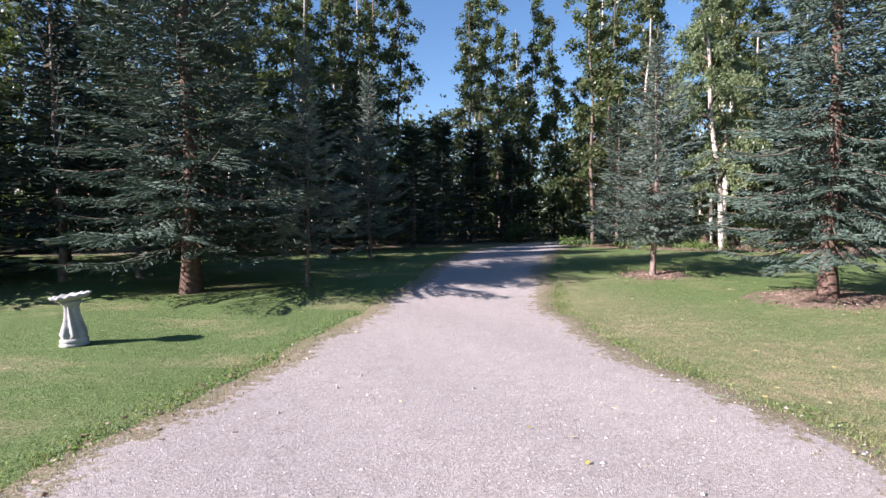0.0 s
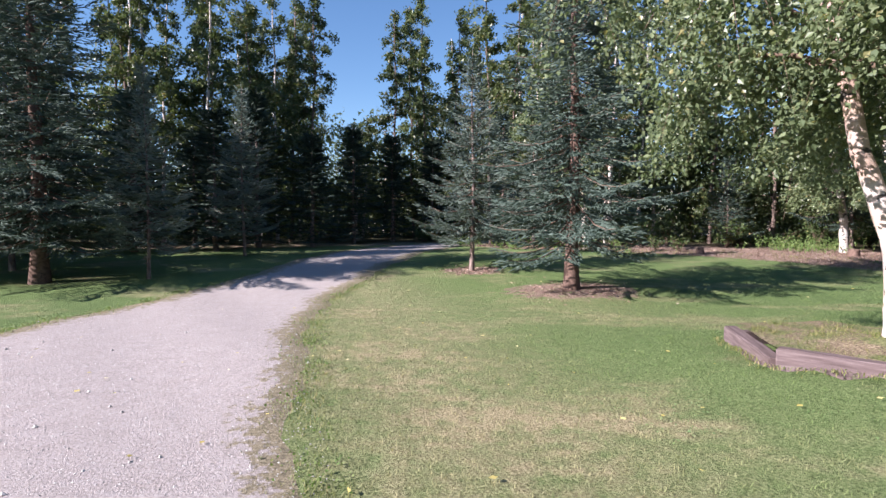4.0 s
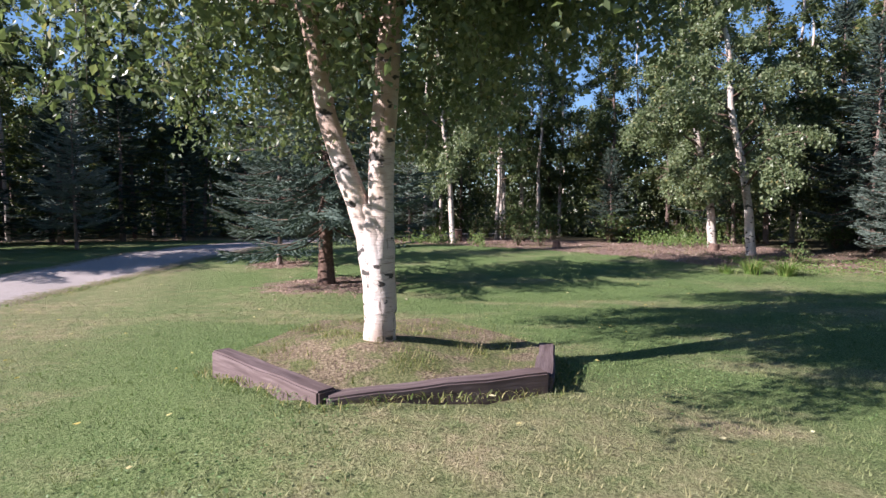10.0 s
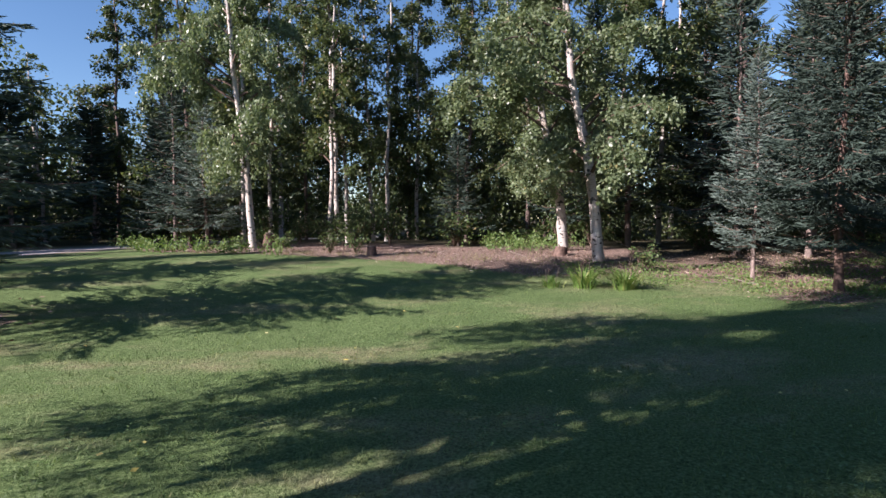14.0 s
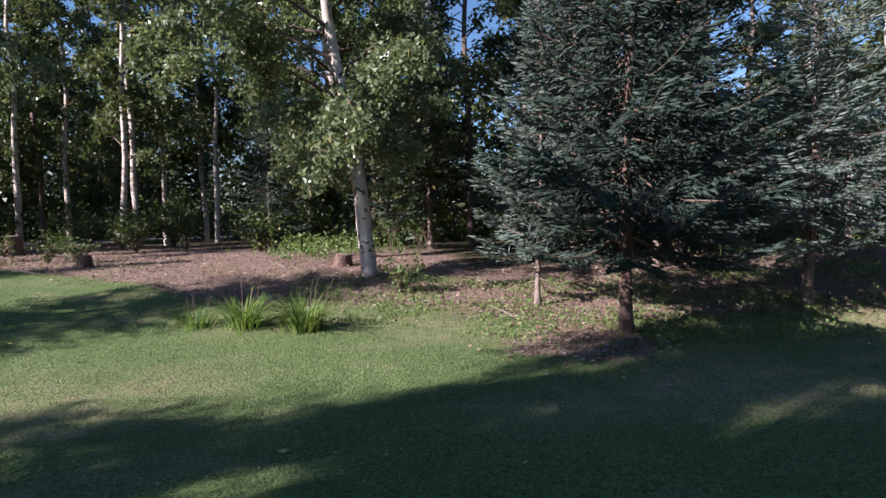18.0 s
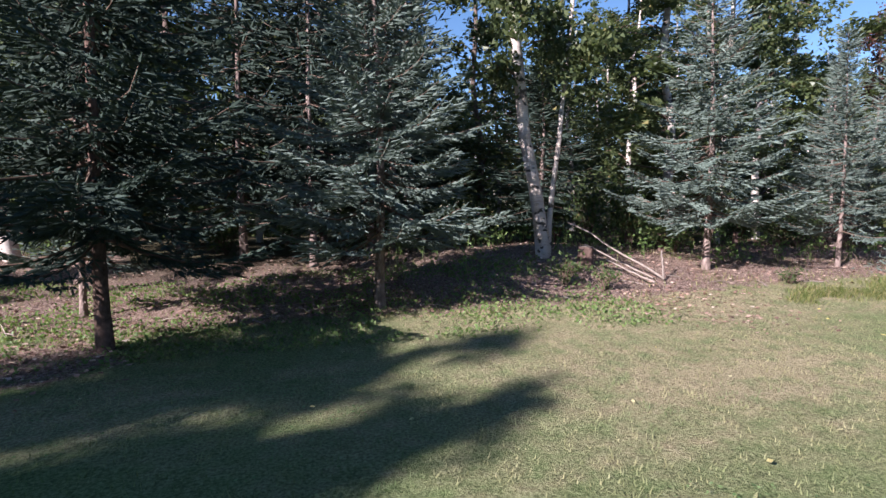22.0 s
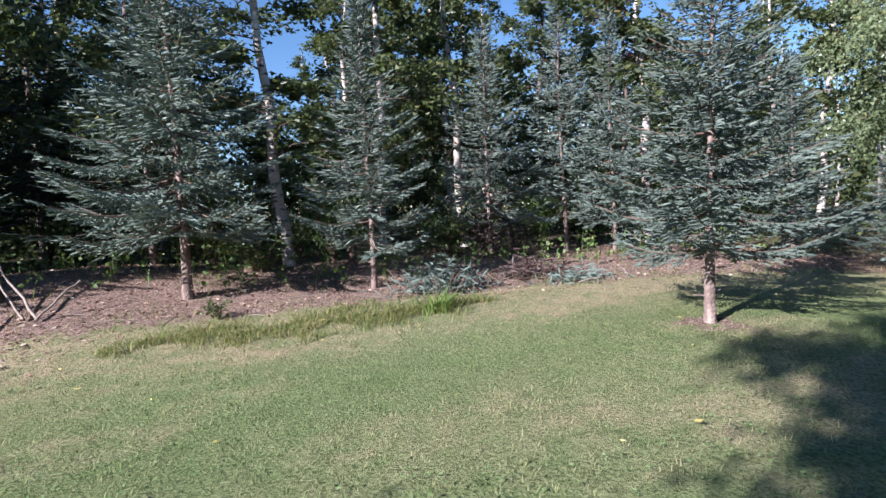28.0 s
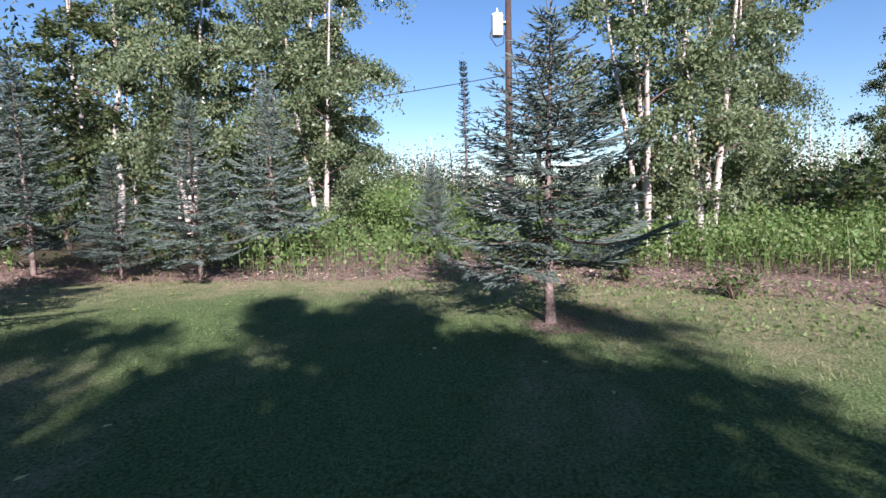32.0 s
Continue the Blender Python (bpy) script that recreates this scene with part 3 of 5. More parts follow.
    # short inner twigs close round the trunk
    m = int(inner * (H - clear) * 20)
    fz = rng.random(m) ** 1.2
    rr, az = R * (1 - fz) ** power * rng.uniform(0.05, 0.45, m), rng.uniform(0, 6.28, m)
    q = np.stack([rr * np.cos(az), rr * np.sin(az), clear + fz * (H - clear) * 0.95], -1)
    d = np.stack([np.cos(az), np.sin(az), rng.uniform(-0.5, 0.2, m)], -1) + rng.normal(0, 0.4, (m, 3))
    iv, jf = brushes(rng, q, d, np.full(m, shoot * 1.2), np.full(m, wide * 1.05), 7)
    v, f3 = join([(v, f3), (iv, jf)])
    tree = new(name)
    tv, tf = join(trunk)
    put("trunk", mesh_from("trunk", tv, tf, M[bark]), tree)
    lv, lf = join(limbs)
    tagged(put("branchwork", mesh_from("branchwork", lv, lf, M["twig"]), tree), kind="stuff")
    put("crown", mesh_from("crown", v, f3, M[needle], shade=False), tree)
    tree["tris"] = len(f3)
    return tree


def leaves(rng, p, size, droop=0.5, small=False):
    """Leaf blades as folded rhombs, or as single triangles where they stay far off."""
    n = len(p)
    d = unit(rng.normal(size=(n, 3)) + np.array([0, 0, -droop]))
    s = unit(np.cross(d, rng.normal(size=(n, 3))))
    nn = np.cross(d, s)
    L = size * rng.uniform(0.7, 1.25, (n, 1))
    if small:
        v = np.stack([p, p + d * L * 0.75 + s * L * 0.42, p + d * L - s * L * 0.3], 1).reshape(-1, 3)
        return v, np.arange(3 * n).reshape(-1, 3)
    v = np.stack([p, p + d * L * 0.42 + s * L * 0.36 + nn * L * 0.1, p + d * L, p + d * L * 0.42 - s * L * 0.36 + nn * L * 0.1], 1).reshape(-1, 3)
    a = np.arange(n) * 4
    return v, np.concatenate([np.stack([a, a + 1, a + 2], -1), np.stack([a, a + 2, a + 3], -1)])


def birch(name, seed, stems, crown_r, clear, n_leaf, leaf=0.06, bark="forest_bark", foliage="forest_leaf", branch_gap=0.35, top_r=0.25, spread=0.16, fill=1.0, fine=False):
    """stems: (points, radius) each. An Empty with a trunk for each stem, limbs and crown."""
    rng = np.random.default_rng(seed)
    tree = new(name)
    limbs, tips = [], []
    H = max(c[-1][2] for c, _ in stems)
    for ctrl, r in stems:
        ctrl = np.array(ctrl, float)
        foot, top = ctrl[0], ctrl[-1]
        zs = np.concatenate([np.linspace(foot[2], min(1.6, top[2] * 0.4), 10)[:-1], np.linspace(min(1.6, top[2] * 0.4), top[2], 14)])
        q = np.stack([np.interp(zs, ctrl[:, 2], ctrl[:, c]) for c in range(3)], -1)
        for _ in range(2):
            q[1:-1, :2] = (q[:-2, :2] + 2 * q[1:-1, :2] + q[2:, :2]) / 4
        s = (zs - foot[2]) / (top[2] - foot[2])
        q[:, :2] += np.stack([np.sin(zs * 1.9 + seed), np.cos(zs * 1.4 + seed * 2)], -1) * (0.05 * np.sin(s * 3.14))[:, None] * (len(stems) < 3)
        short = top[2] < 2.0
        rad = r * (1 - (0.25 if short else 0.92) * s) ** 0.9 * (1 + 0.2 * np.exp(-(zs - foot[2]) / 0.14) * (foot[2] < 0.05)) + 0.005
        v, f = tube(q, rad, 14 if fine else 9)
        v += rng.normal(0, 0.005 * r / 0.1, v.shape) * [1, 1, 0]
        put("trunk", mesh_from("trunk", v, f, M[bark]), tree)
        if short:
            continue
        z = max(clear, foot[2] + 0.4)
        while z < top[2] * 0.985:
            k = np.interp(z, q[:, 2], s)
            at0 = np.stack([np.interp(k, s, q[:, c]) for c in range(3)], -1)
            g0 = (z - clear) / (H - clear)
            reach = crown_r * (0.55 + 0.45 * math.sin(min(1, 0.15 + g0 * 1.3) * 3.14)) * (1 - 0.55 * g0 ** 3) * (1 if g0 < 0.85 else top_r + (1 - top_r) * (1 - g0) / 0.15)
            az = rng.uniform(0, 6.28)
            L = reach * rng.uniform(0.6 if fine else 0.28, 1.1)
            n_twig = int(3 + L * 4)
            d = np.array([math.cos(az), math.sin(az), 0])
            u = np.linspace(0, 1, 9)
            b = at0 + d * (u * L)[:, None]
            b[:, 2] += L * (0.75 * u - 0.75 * u**2.2 * (1 - 0.5 * g0)) * rng.uniform(0.7, 1.4)
            b += np.cumsum(rng.normal(0, 0.03 * L, b.shape), 0) * (u > 0)[:, None]
            br = max(0.004, np.interp(k, s, rad) * 0.42)
            limbs.append(tube(b, br * (1 - 0.88 * u) + 0.002, 5) if fine else tube(b[::2], (br * (1 - 0.88 * u) + 0.003)[::2], 3))
            for _ in range(n_twig):
                w = rng.uniform(0.3, 1.0)
                o = np.array([np.interp(w, u, b[:, c]) for c in range(3)])
                e = unit(rng.normal(size=3) * [1, 1, 0.5] + d * 0.5)
                ll = rng.uniform(0.25, 0.6) * min(1.0, 0.4 + L * 0.35) * (1.25 if fine else 1.0)
                tw = o + e * np.linspace(0, ll, 4)[:, None]
                tw[:, 2] -= np.linspace(0, 1, 4) ** 2 * ll * (1.35 if fine else 0.7)
                if fine:
                    limbs.append(tube(tw, [0.004, 0.003, 0.002, 0.001], 3))
                tips.append((tw, ll))
            z += branch_gap * rng.uniform(0.6, 1.4) * (0.6 if len(stems) == 1 else 1.0)
    per = max(1, int(n_leaf / max(1, len(tips))))
    P = []
    for tw, ll in tips:
        low = 1.0 if not fine else (1.5 if tw[0, 2] < 3.4 else 1.2)
        m = max(1, int(per * rng.uniform(0.5, 1.5) * fill * low))
        w = rng.uniform(0.1, 1.15, m)
        o = np.stack([np.interp(w, np.linspace(0, 1, 4), tw[:, c]) for c in range(3)], -1)
        P.append(o + rng.normal(0, spread * (0.4 + ll), (m, 3)))
    P = np.concatenate(P)
    P = P[P[:, 2] > clear * (0.66 if fine else 0.72)]
    v, f = leaves(rng, P, np.where(P[:, 2:] > 3.9, 1.4, 1.0) * leaf if fine else leaf, small=not fine)
    lv, lf = join(limbs)
    tagged(put("branchwork", mesh_from("branchwork", lv, lf, M["twig"]), tree), kind="stuff")
    put("crown", mesh_from("crown", v, f, M[foliage], shade=False), tree)
    return tree


def place(ob, x, y, turn=0.0, scale=(1, 1, 1), sink=0.03, lean=(0, 0)):
    return Matrix.Translation((x, y, g(x, y) - sink)) @ pose(0, 0, 0, lean[0], lean[1], turn) @ Matrix.Diagonal((*scale, 1))


class Stock:
    """Trees of one build; the first copy is the built one, the others share its meshes."""

    def __init__(self, tree, H, R):
        self.tree, self.H, self.R, self.used = tree, H, R, False

    def at(self, x, y, H, R, label, category, group="", turn=None, lean=(0, 0)):
        turn = (x * 71 + y * 37) % 360 if turn is None else turn
        m = place(None, x, y, turn, (R / self.R, R / self.R, H / self.H), 0.03, lean)
        if self.used:
            ob = copy_thing(self.tree, m)
            ob.matrix_basis = m
        else:
            ob, self.used = self.tree, True
            ob.matrix_basis = m
        return tagged(ob, label, category, group)


S_BIG = Stock(spruce("spruce_tree", 11, 8.5, 2.1, 1.05, 0.3, 0.115, needle="deep_needle", count=7, shoot=0.15, wide=0.046, sag=0.3, wood_radius=0.13, power=0.9, inner=18.0, bark="brown_shade_bark"), 8.5, 2.1)
S_MID = Stock(spruce("spruce_tree", 12, 5.0, 1.6, 0.95, 0.26, 0.082, needle="blue_needle", count=7, wide=0.041, shoot=0.145, sag=0.12, power=1.0, inner=6.0), 5.0, 1.6)
S_DARK = Stock(spruce("spruce_tree", 13, 5.6, 1.7, 0.95, 0.25, 0.095, needle="needle", count=7, wide=0.043, shoot=0.145, sag=0.2, inner=32.0, bark="brown_shade_bark"), 5.6, 1.7)
S_SMALL = Stock(spruce("spruce_tree", 14, 2.8, 1.0, 0.58, 0.185, 0.052, needle="blue_needle", count=8, wide=0.026, shoot=0.092, sag=0.02, wood_radius=0.042, power=0.98, inner=9.0), 2.8, 1.0)
S_THIN = Stock(spruce("spruce_tree", 15, 3.6, 0.95, 0.6, 0.2, 0.062, needle="blue_needle", count=7, spare=0.1, sag=0.04, wood_radius=0.036, power=1.05, wide=0.033, shoot=0.115, inner=5.0), 3.6, 0.95)
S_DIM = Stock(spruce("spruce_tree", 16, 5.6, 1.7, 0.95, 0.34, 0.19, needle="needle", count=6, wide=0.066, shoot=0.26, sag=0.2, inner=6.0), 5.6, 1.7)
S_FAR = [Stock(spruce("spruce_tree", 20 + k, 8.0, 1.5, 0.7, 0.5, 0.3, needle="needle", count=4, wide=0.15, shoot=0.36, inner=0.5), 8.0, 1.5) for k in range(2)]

SPRUCE = "spruce"
front = "spruces at the lawn's edge"
S_BIG.at(6.6, 8.0, 8.5, 2.1, "tall blue-green spruce with a thick bare foot in needle litter", SPRUCE, front)
S_MID.at(4.85, 10.8, 5.2, 1.5, "young blue-green spruce beside the gravel drive", SPRUCE, front)
S_BIG.at(-4.25, 9.1, 8.4, 2.85, "broad dark spruce shading the drive", SPRUCE, front)
S_DIM.at(-7.4, 10.1, 7.5, 1.8, "dark spruce with a slim grey trunk", SPRUCE, front)
S_DIM.at(-6.1, 10.6, 7.0, 1.6, "dark spruce with a slim grey trunk", SPRUCE, front)
# Spruces out of view, added at heights that shade mainly the ground.
for x, y, H in ((-9.6, 7.9, 3.6), (-9.4, 9.8, 4.6), (-13.5, 9.0, 4.5), (-12.5, 10.9, 5.5), (-18, 9, 5.5)):
    S_FAR[int(H * 2) % 2].at(x, y, H, 2.0, "dark spruce in the wood by the drive", SPRUCE, front)
for x, y, H in ((-3.0, 14.6, 4.5), (-5.2, 14.0, 5.0), (-7.4, 13.4, 5.0), (-0.7, 17.4, 4.2), (0.2, 20.6, 5.0), (-2.4, 16.6, 5.5), (-9.2, 12.8, 6.0), (1.6, 22.8, 5.0), (-4.2, 15.8, 4.0), (3.4, 24.2, 5.0)):
    S_FAR[int(H * 2) % 2].at(x, y, H, 1.35, "dark spruce in the wood by the drive", SPRUCE, front)
S_THIN.at(-2.25, 9.6, 4.6, 1.1, "slender spruce in the shade by the drive", SPRUCE, front)
S_THIN.at(-1.6, 13.3, 4.8, 1.2, "slender spruce in the shade by the drive", SPRUCE, front)
S_THIN.at(17.8, 10.15, 3.7, 0.9, "thin spruce on a bare sunlit stem", SPRUCE, front)
S_DARK.at(18.2, 8.95, 5.6, 1.45, "dark spruce throwing its shade on the lawn", SPRUCE, front)
S_MID.at(20.55, 9.42, 4.5, 1.35, "silvery blue spruce with drooping boughs", SPRUCE, front)
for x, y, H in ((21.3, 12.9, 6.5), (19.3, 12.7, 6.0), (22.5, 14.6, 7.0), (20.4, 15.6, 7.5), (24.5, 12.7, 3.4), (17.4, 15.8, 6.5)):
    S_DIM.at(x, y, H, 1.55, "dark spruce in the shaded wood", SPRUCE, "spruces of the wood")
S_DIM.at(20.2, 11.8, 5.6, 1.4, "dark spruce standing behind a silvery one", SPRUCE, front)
S_MID.at(25.25, 9.65, 4.5, 1.32, "blue-green spruce with a rough pale foot", SPRUCE, front)
S_THIN.at(27.2, 9.15, 3.3, 0.9, "young spruce with open upright boughs", SPRUCE, front)
S_THIN.at(29.4, 10.7, 3.5, 0.95, "grey-green spruce in a close row", SPRUCE, front)
S_THIN.at(30.5, 10.36, 4.0, 0.95, "grey-green spruce in a close row", SPRUCE, front)
S_THIN.at(30.98, 9.8, 3.5, 0.85, "grey-green spruce in a close row", SPRUCE, front)
S_SMALL.at(29.05, 6.2, 2.85, 0.98, "small silvery spruce standing free on the lawn", SPRUCE, front)
S_SMALL.at(31.35, 2.08, 2.5, 1.0, "small dark blue-green spruce on a bare stem", SPRUCE, front)
S_THIN.at(32.4, 8.1, 2.6, 0.75, "young spruce at the end of the lawn", SPRUCE, front)
S_THIN.at(32.55, 7.05, 1.5, 0.55, "young spruce with boughs to the ground", SPRUCE, front)
S_THIN.at(32.75, 6.15, 2.2, 0.75, "young spruce with boughs to the ground", SPRUCE, front)
S_MID.at(34.78, 6.22, 2.9, 0.9, "young spruce at the end of the lawn", SPRUCE, front)
S_SMALL.at(36.2, 4.0, 1.7, 0.6, "small spruce among green bushes", SPRUCE, front)
S_DIM.at(13.93, 16.9, 3.2, 1.0, "drooping spruce sapling at the wood's edge", SPRUCE, front)
S_THIN.at(7.2, 16.9, 4.2, 1.3, "young spruce at the wood's edge", SPRUCE, front)
S_DIM.at(6.2, 17.6, 5.0, 1.4, "young spruce at the wood's edge", SPRUCE, front)

# birch in the planter: one bole that forks into two stems
hero = birch("birch_tree", 31, [([(0.0, 0, -0.25), (0.0, 0, 0.45), (-0.03, 0, 0.75), (-0.05, 0.01, 0.97)], 0.117),
                                ([(-0.03, 0.01, 0.3), (-0.06, 0, 0.7), (-0.12, 0, 0.92), (-0.2, 0.0, 1.1), (-0.3, 0.02, 1.39), (-0.42, 0.04, 1.86), (-0.58, 0.1, 2.66), (-0.8, 0.4, 4.2), (-0.9, 0.9, 7.0)], 0.082),
                                ([(0.02, -0.01, 0.2), (0.01, 0.0, 0.8), (0.01, 0.0, 1.1), (0.03, 0.0, 1.39), (0.05, 0.02, 1.86), (0.09, 0.04, 2.3), (0.16, 0.1, 3.2), (0.3, 0.3, 6.7)], 0.1),
                                ([(0.07, 0.02, 2.1), (0.2, -0.1, 2.6), (0.5, -0.4, 3.6), (0.8, -0.9, 6.0)], 0.05)],
             2.3, 2.1, 130000, 0.054, "birch_bark", "birch_leaf", 0.13, spread=0.095, fine=True, top_r=0.7)
hero.matrix_basis = Matrix.Translation((8.26, 2.74, 0.19))
tagged(hero, "white birch with a forked trunk in a timber planter", "birch")

B = [Stock(birch("birch_tree", 40 + k, [([(0, 0, -0.1), (0.12 * (k - 1), 0.1, 5.0), (0.35 * (k - 1), 0.2, 11.0)], 0.07)], 1.55, 2.9 - 0.3 * k, 8000, 0.103, branch_gap=0.5, spread=0.1), 11.0, 1.55) for k in range(3)]
LEAFY = [Stock(birch("birch_tree", 44 + k, [([(0, 0, -0.1), (0.1, 0.1, 5.0), (0.2 - 0.4 * k, 0.2, 11.0)], 0.065)], 1.7, 1.1, 17000 - 7000 * k, 0.092 + 0.028 * k, bark="twig_bark", branch_gap=0.4, spread=0.12, top_r=0.12), 11.0, 1.7) for k in range(2)]
back = "birches of the wood"
for k, (x, y, H, lab) in enumerate(((7.55, 19.4, 10, ""), (8.15, 20.5, 11, ""), (10.26, 18.6, 10.5, ""), (10.5, 18.85, 11.5, ""), (10.7, 20.3, 10, ""), (11.55, 21.1, 11, ""), (12.0, 20.4, 10, ""), (13.1, 21.6, 10, ""),
                                (19.7, 16.6, 11.5, ""), (-6.3, 16.0, 10.5, ""), (-5.9, 16.1, 10, ""), (-4.6, 17.5, 11, ""), (37.2, 11.1, 7.5, "birch with a white trunk beyond young spruces"))):
    B[k % 3].at(x, y, H, 1.6, lab or "slim white-barked birch in a shaded wood", "birch", back)
for k, (x, y, H) in enumerate(((1.4, 25.0, 11.5), (3.0, 25.8, 12.5), (4.5, 26.5, 12), (6.0, 27.5, 11.5), (2.2, 27.8, 12.5), (5.9, 19.6, 11), (7.0, 21.6, 11), (-3.2, 18.6, 11), (-1.6, 20.8, 10.5), (-2.9, 22.4, 11.5), (-5.6, 20.2, 12), (-7.8, 18.2, 12), (-7.0, 22.5, 12),
                           (-10.4, 15.6, 11.5), (-11.6, 18.6, 12), (-10.2, 21.4, 12), (-13.8, 14.8, 12), (-15.2, 18.4, 12.5), (-13.6, 22.4, 12), (-17.8, 15.6, 12), (-18.4, 20.6, 12.5), (-21.0, 17.4, 12))):
    LEAFY[1].at(x, y, H, 1.9, "leafy birch closing the wood by the drive", "birch", back)
for k, (x, y, H) in enumerate(((9.0, 23.0, 11), (12.9, 23.2, 11), (14.6, 19.6, 10.5), (16.3, 18.2, 10.5), (17.6, 20.6, 11), (18.2, 15.4, 10), (20.8, 14.8, 10), (22.0, 17.6, 10.5), (24.2, 14.6, 8.5), (29.0, 15.4, 7.6), (32.6, 14.6, 7.0), (35.2, 12.8, 4.6), (15.2, 22.6, 11))):
    LEAFY[0].at(x, y, H, 1.9, "leafy birch in a shaded wood", "birch", back)
B3 = Stock(birch("birch_tree", 48, [([(0, 0, -0.1), (0.0, 0, 1.0), (-0.1, 0.1, 3.0), (-0.5, 0.3, 9.0)], 0.108)], 2.3, 1.7, 42000, 0.078, foliage="birch_leaf", branch_gap=0.27, spread=0.1, top_r=0.5), 9.0, 1.8)
B3.at(8.7, 15.53, 10.0, 1.45, "tall white birch leaning at the wood's edge", "birch", back, turn=0, lean=(0, -3))
B3.at(16.0, 12.15, 8.6, 1.8, "birch with a mottled grey-white trunk at the litter's edge", "birch", back, turn=0, lean=(0, -5))
B3.at(16.0, 14.15, 8.0, 1.9, "leaning white birch at the litter's edge", "birch", back, turn=25, lean=(0, -6))
FORK = Stock(birch("birch_tree", 58, [([(0, 0, -0.1), (-0.1, 0, 0.6), (-0.26, 0.05, 1.5), (-0.4, 0.1, 2.6), (-0.8, 0.3, 8.8)], 0.09), ([(0.05, 0.02, -0.1), (0.08, 0.02, 0.7), (0.2, 0.0, 1.5), (0.3, 0.05, 2.4), (0.5, 0.1, 3.4), (0.5, 0.2, 7.5)], 0.036), ([(-0.08, 0.02, 0.0), (-0.12, 0.1, 0.9), (-0.3, 0.1, 2.4), (-0.9, 0.0, 6.0)], 0.04)],
                   1.5, 2.4, 13000, 0.085, branch_gap=0.4), 8.8, 1.5)
FORK.at(23.12, 10.4, 8.8, 1.5, "birch with a blotched white trunk and thin crooked side stems", "birch", back, turn=0)
CLUMP = Stock(birch("birch_tree", 49, [([(0.1 * math.cos(k * 2.4), 0.25 * math.sin(k * 2.4), -0.1), (0.2 * math.cos(k * 2.4), 0.3 * math.sin(k * 2.4), 1.2), (0.7 * math.cos(k * 2.4), 0.8 * math.sin(k * 2.4), 6.0 - 0.5 * k)], 0.055) for k in range(4)],
                    1.35, 0.9, 24000, 0.07, foliage="birch_leaf", branch_gap=0.3, spread=0.11), 6.0, 1.35)
CLUMP.at(35.6, 0.5, 5.6, 1.3, "leafy birch clump behind tall weeds", "birch", back)
CLUMP.at(36.8, -0.6, 6.0, 1.4, "leafy birch clump behind tall weeds", "birch", back)
CLUMP.at(39.9, -5.4, 4.6, 1.1, "leafy birch clump behind tall weeds", "birch", back)
CLUMP.at(38.3, 6.9, 5.6, 1.5, "leafy birch clump beyond young spruces", "birch", back)
BROAD = Stock(birch("birch_tree", 57, [([(0, 0, -0.1), (0.05, 0, 1.2), (-0.4, 0.4, 7.0)], 0.065), ([(0.1, -0.1, -0.1), (0.2, -0.1, 1.2), (0.9, -0.6, 6.4)], 0.055), ([(0.0, 0.1, -0.1), (-0.1, 0.3, 1.2), (-0.7, 1.0, 6.0)], 0.05)],
                    2.0, 1.4, 40000, 0.074, foliage="birch_leaf", branch_gap=0.22, top_r=0.6, spread=0.11), 7.0, 2.0)
BROAD.at(38.9, 7.6, 7.6, 2.2, "broad-crowned birch beyond young spruces", "birch", back)
BROAD.at(37.6, 9.6, 7.4, 2.0, "broad-crowned birch beyond young spruces", "birch", back, turn=120)
BROAD.at(39.2, -1.8, 6.4, 1.4, "broad-crowned birch behind tall weeds", "birch", back, turn=200)

# the wood itself
RED = Stock(birch("cherry_tree", 52, [([(0, 0, -0.1), (0.1, 0.1, 3.0), (0.2, 0, 5.6)], 0.05)], 0.9, 3.6, 2600, 0.08, bark="twig_bark", foliage="red_leaf", branch_gap=0.3), 5.6, 0.9)
RED.at(21.6, 12.6, 6.2, 0.85, "dark red-leaved cherry above grey-green spruces", "cherry tree")
RED.at(33.1, 12.3, 5.2, 0.8, "dark red-leaved cherry above grey-green spruces", "cherry tree")


def sky_limit(x, y):
    """Greatest height of a tree at a place: low growth in the glades and along the drive lets the sky show."""
    most = 99.0
    for ex, ey, lo, hi, slope in ((26.0, 3.2, -0.8, 6.4, 0.2), (11.4, 1.6, -29.5, -19.5, 0.24), (0.4, -0.7, -2.0, 2.5, 0.33), (0.4, -0.7, 9.5, 15.0, 0.25), (6.4, -2.3, -15.0, -8.5, 0.17), (26.0, 3.2, 38.0, 44.0, 0.27), (20.6, 3.7, 55.0, 61.0, 0.24)):
        b = math.degrees(math.atan2(x - ex, y - ey))
        if lo < b < hi and y > 12:
            most = min(most, 1.0 + slope * math.hypot(x - ex, y - ey))
    return most


rng = np.random.default_rng(5)
taken = [(o.matrix_basis.translation.x, o.matrix_basis.translation.y) for o in scene.objects if o.parent is None and o.type == "EMPTY"]
count = 0
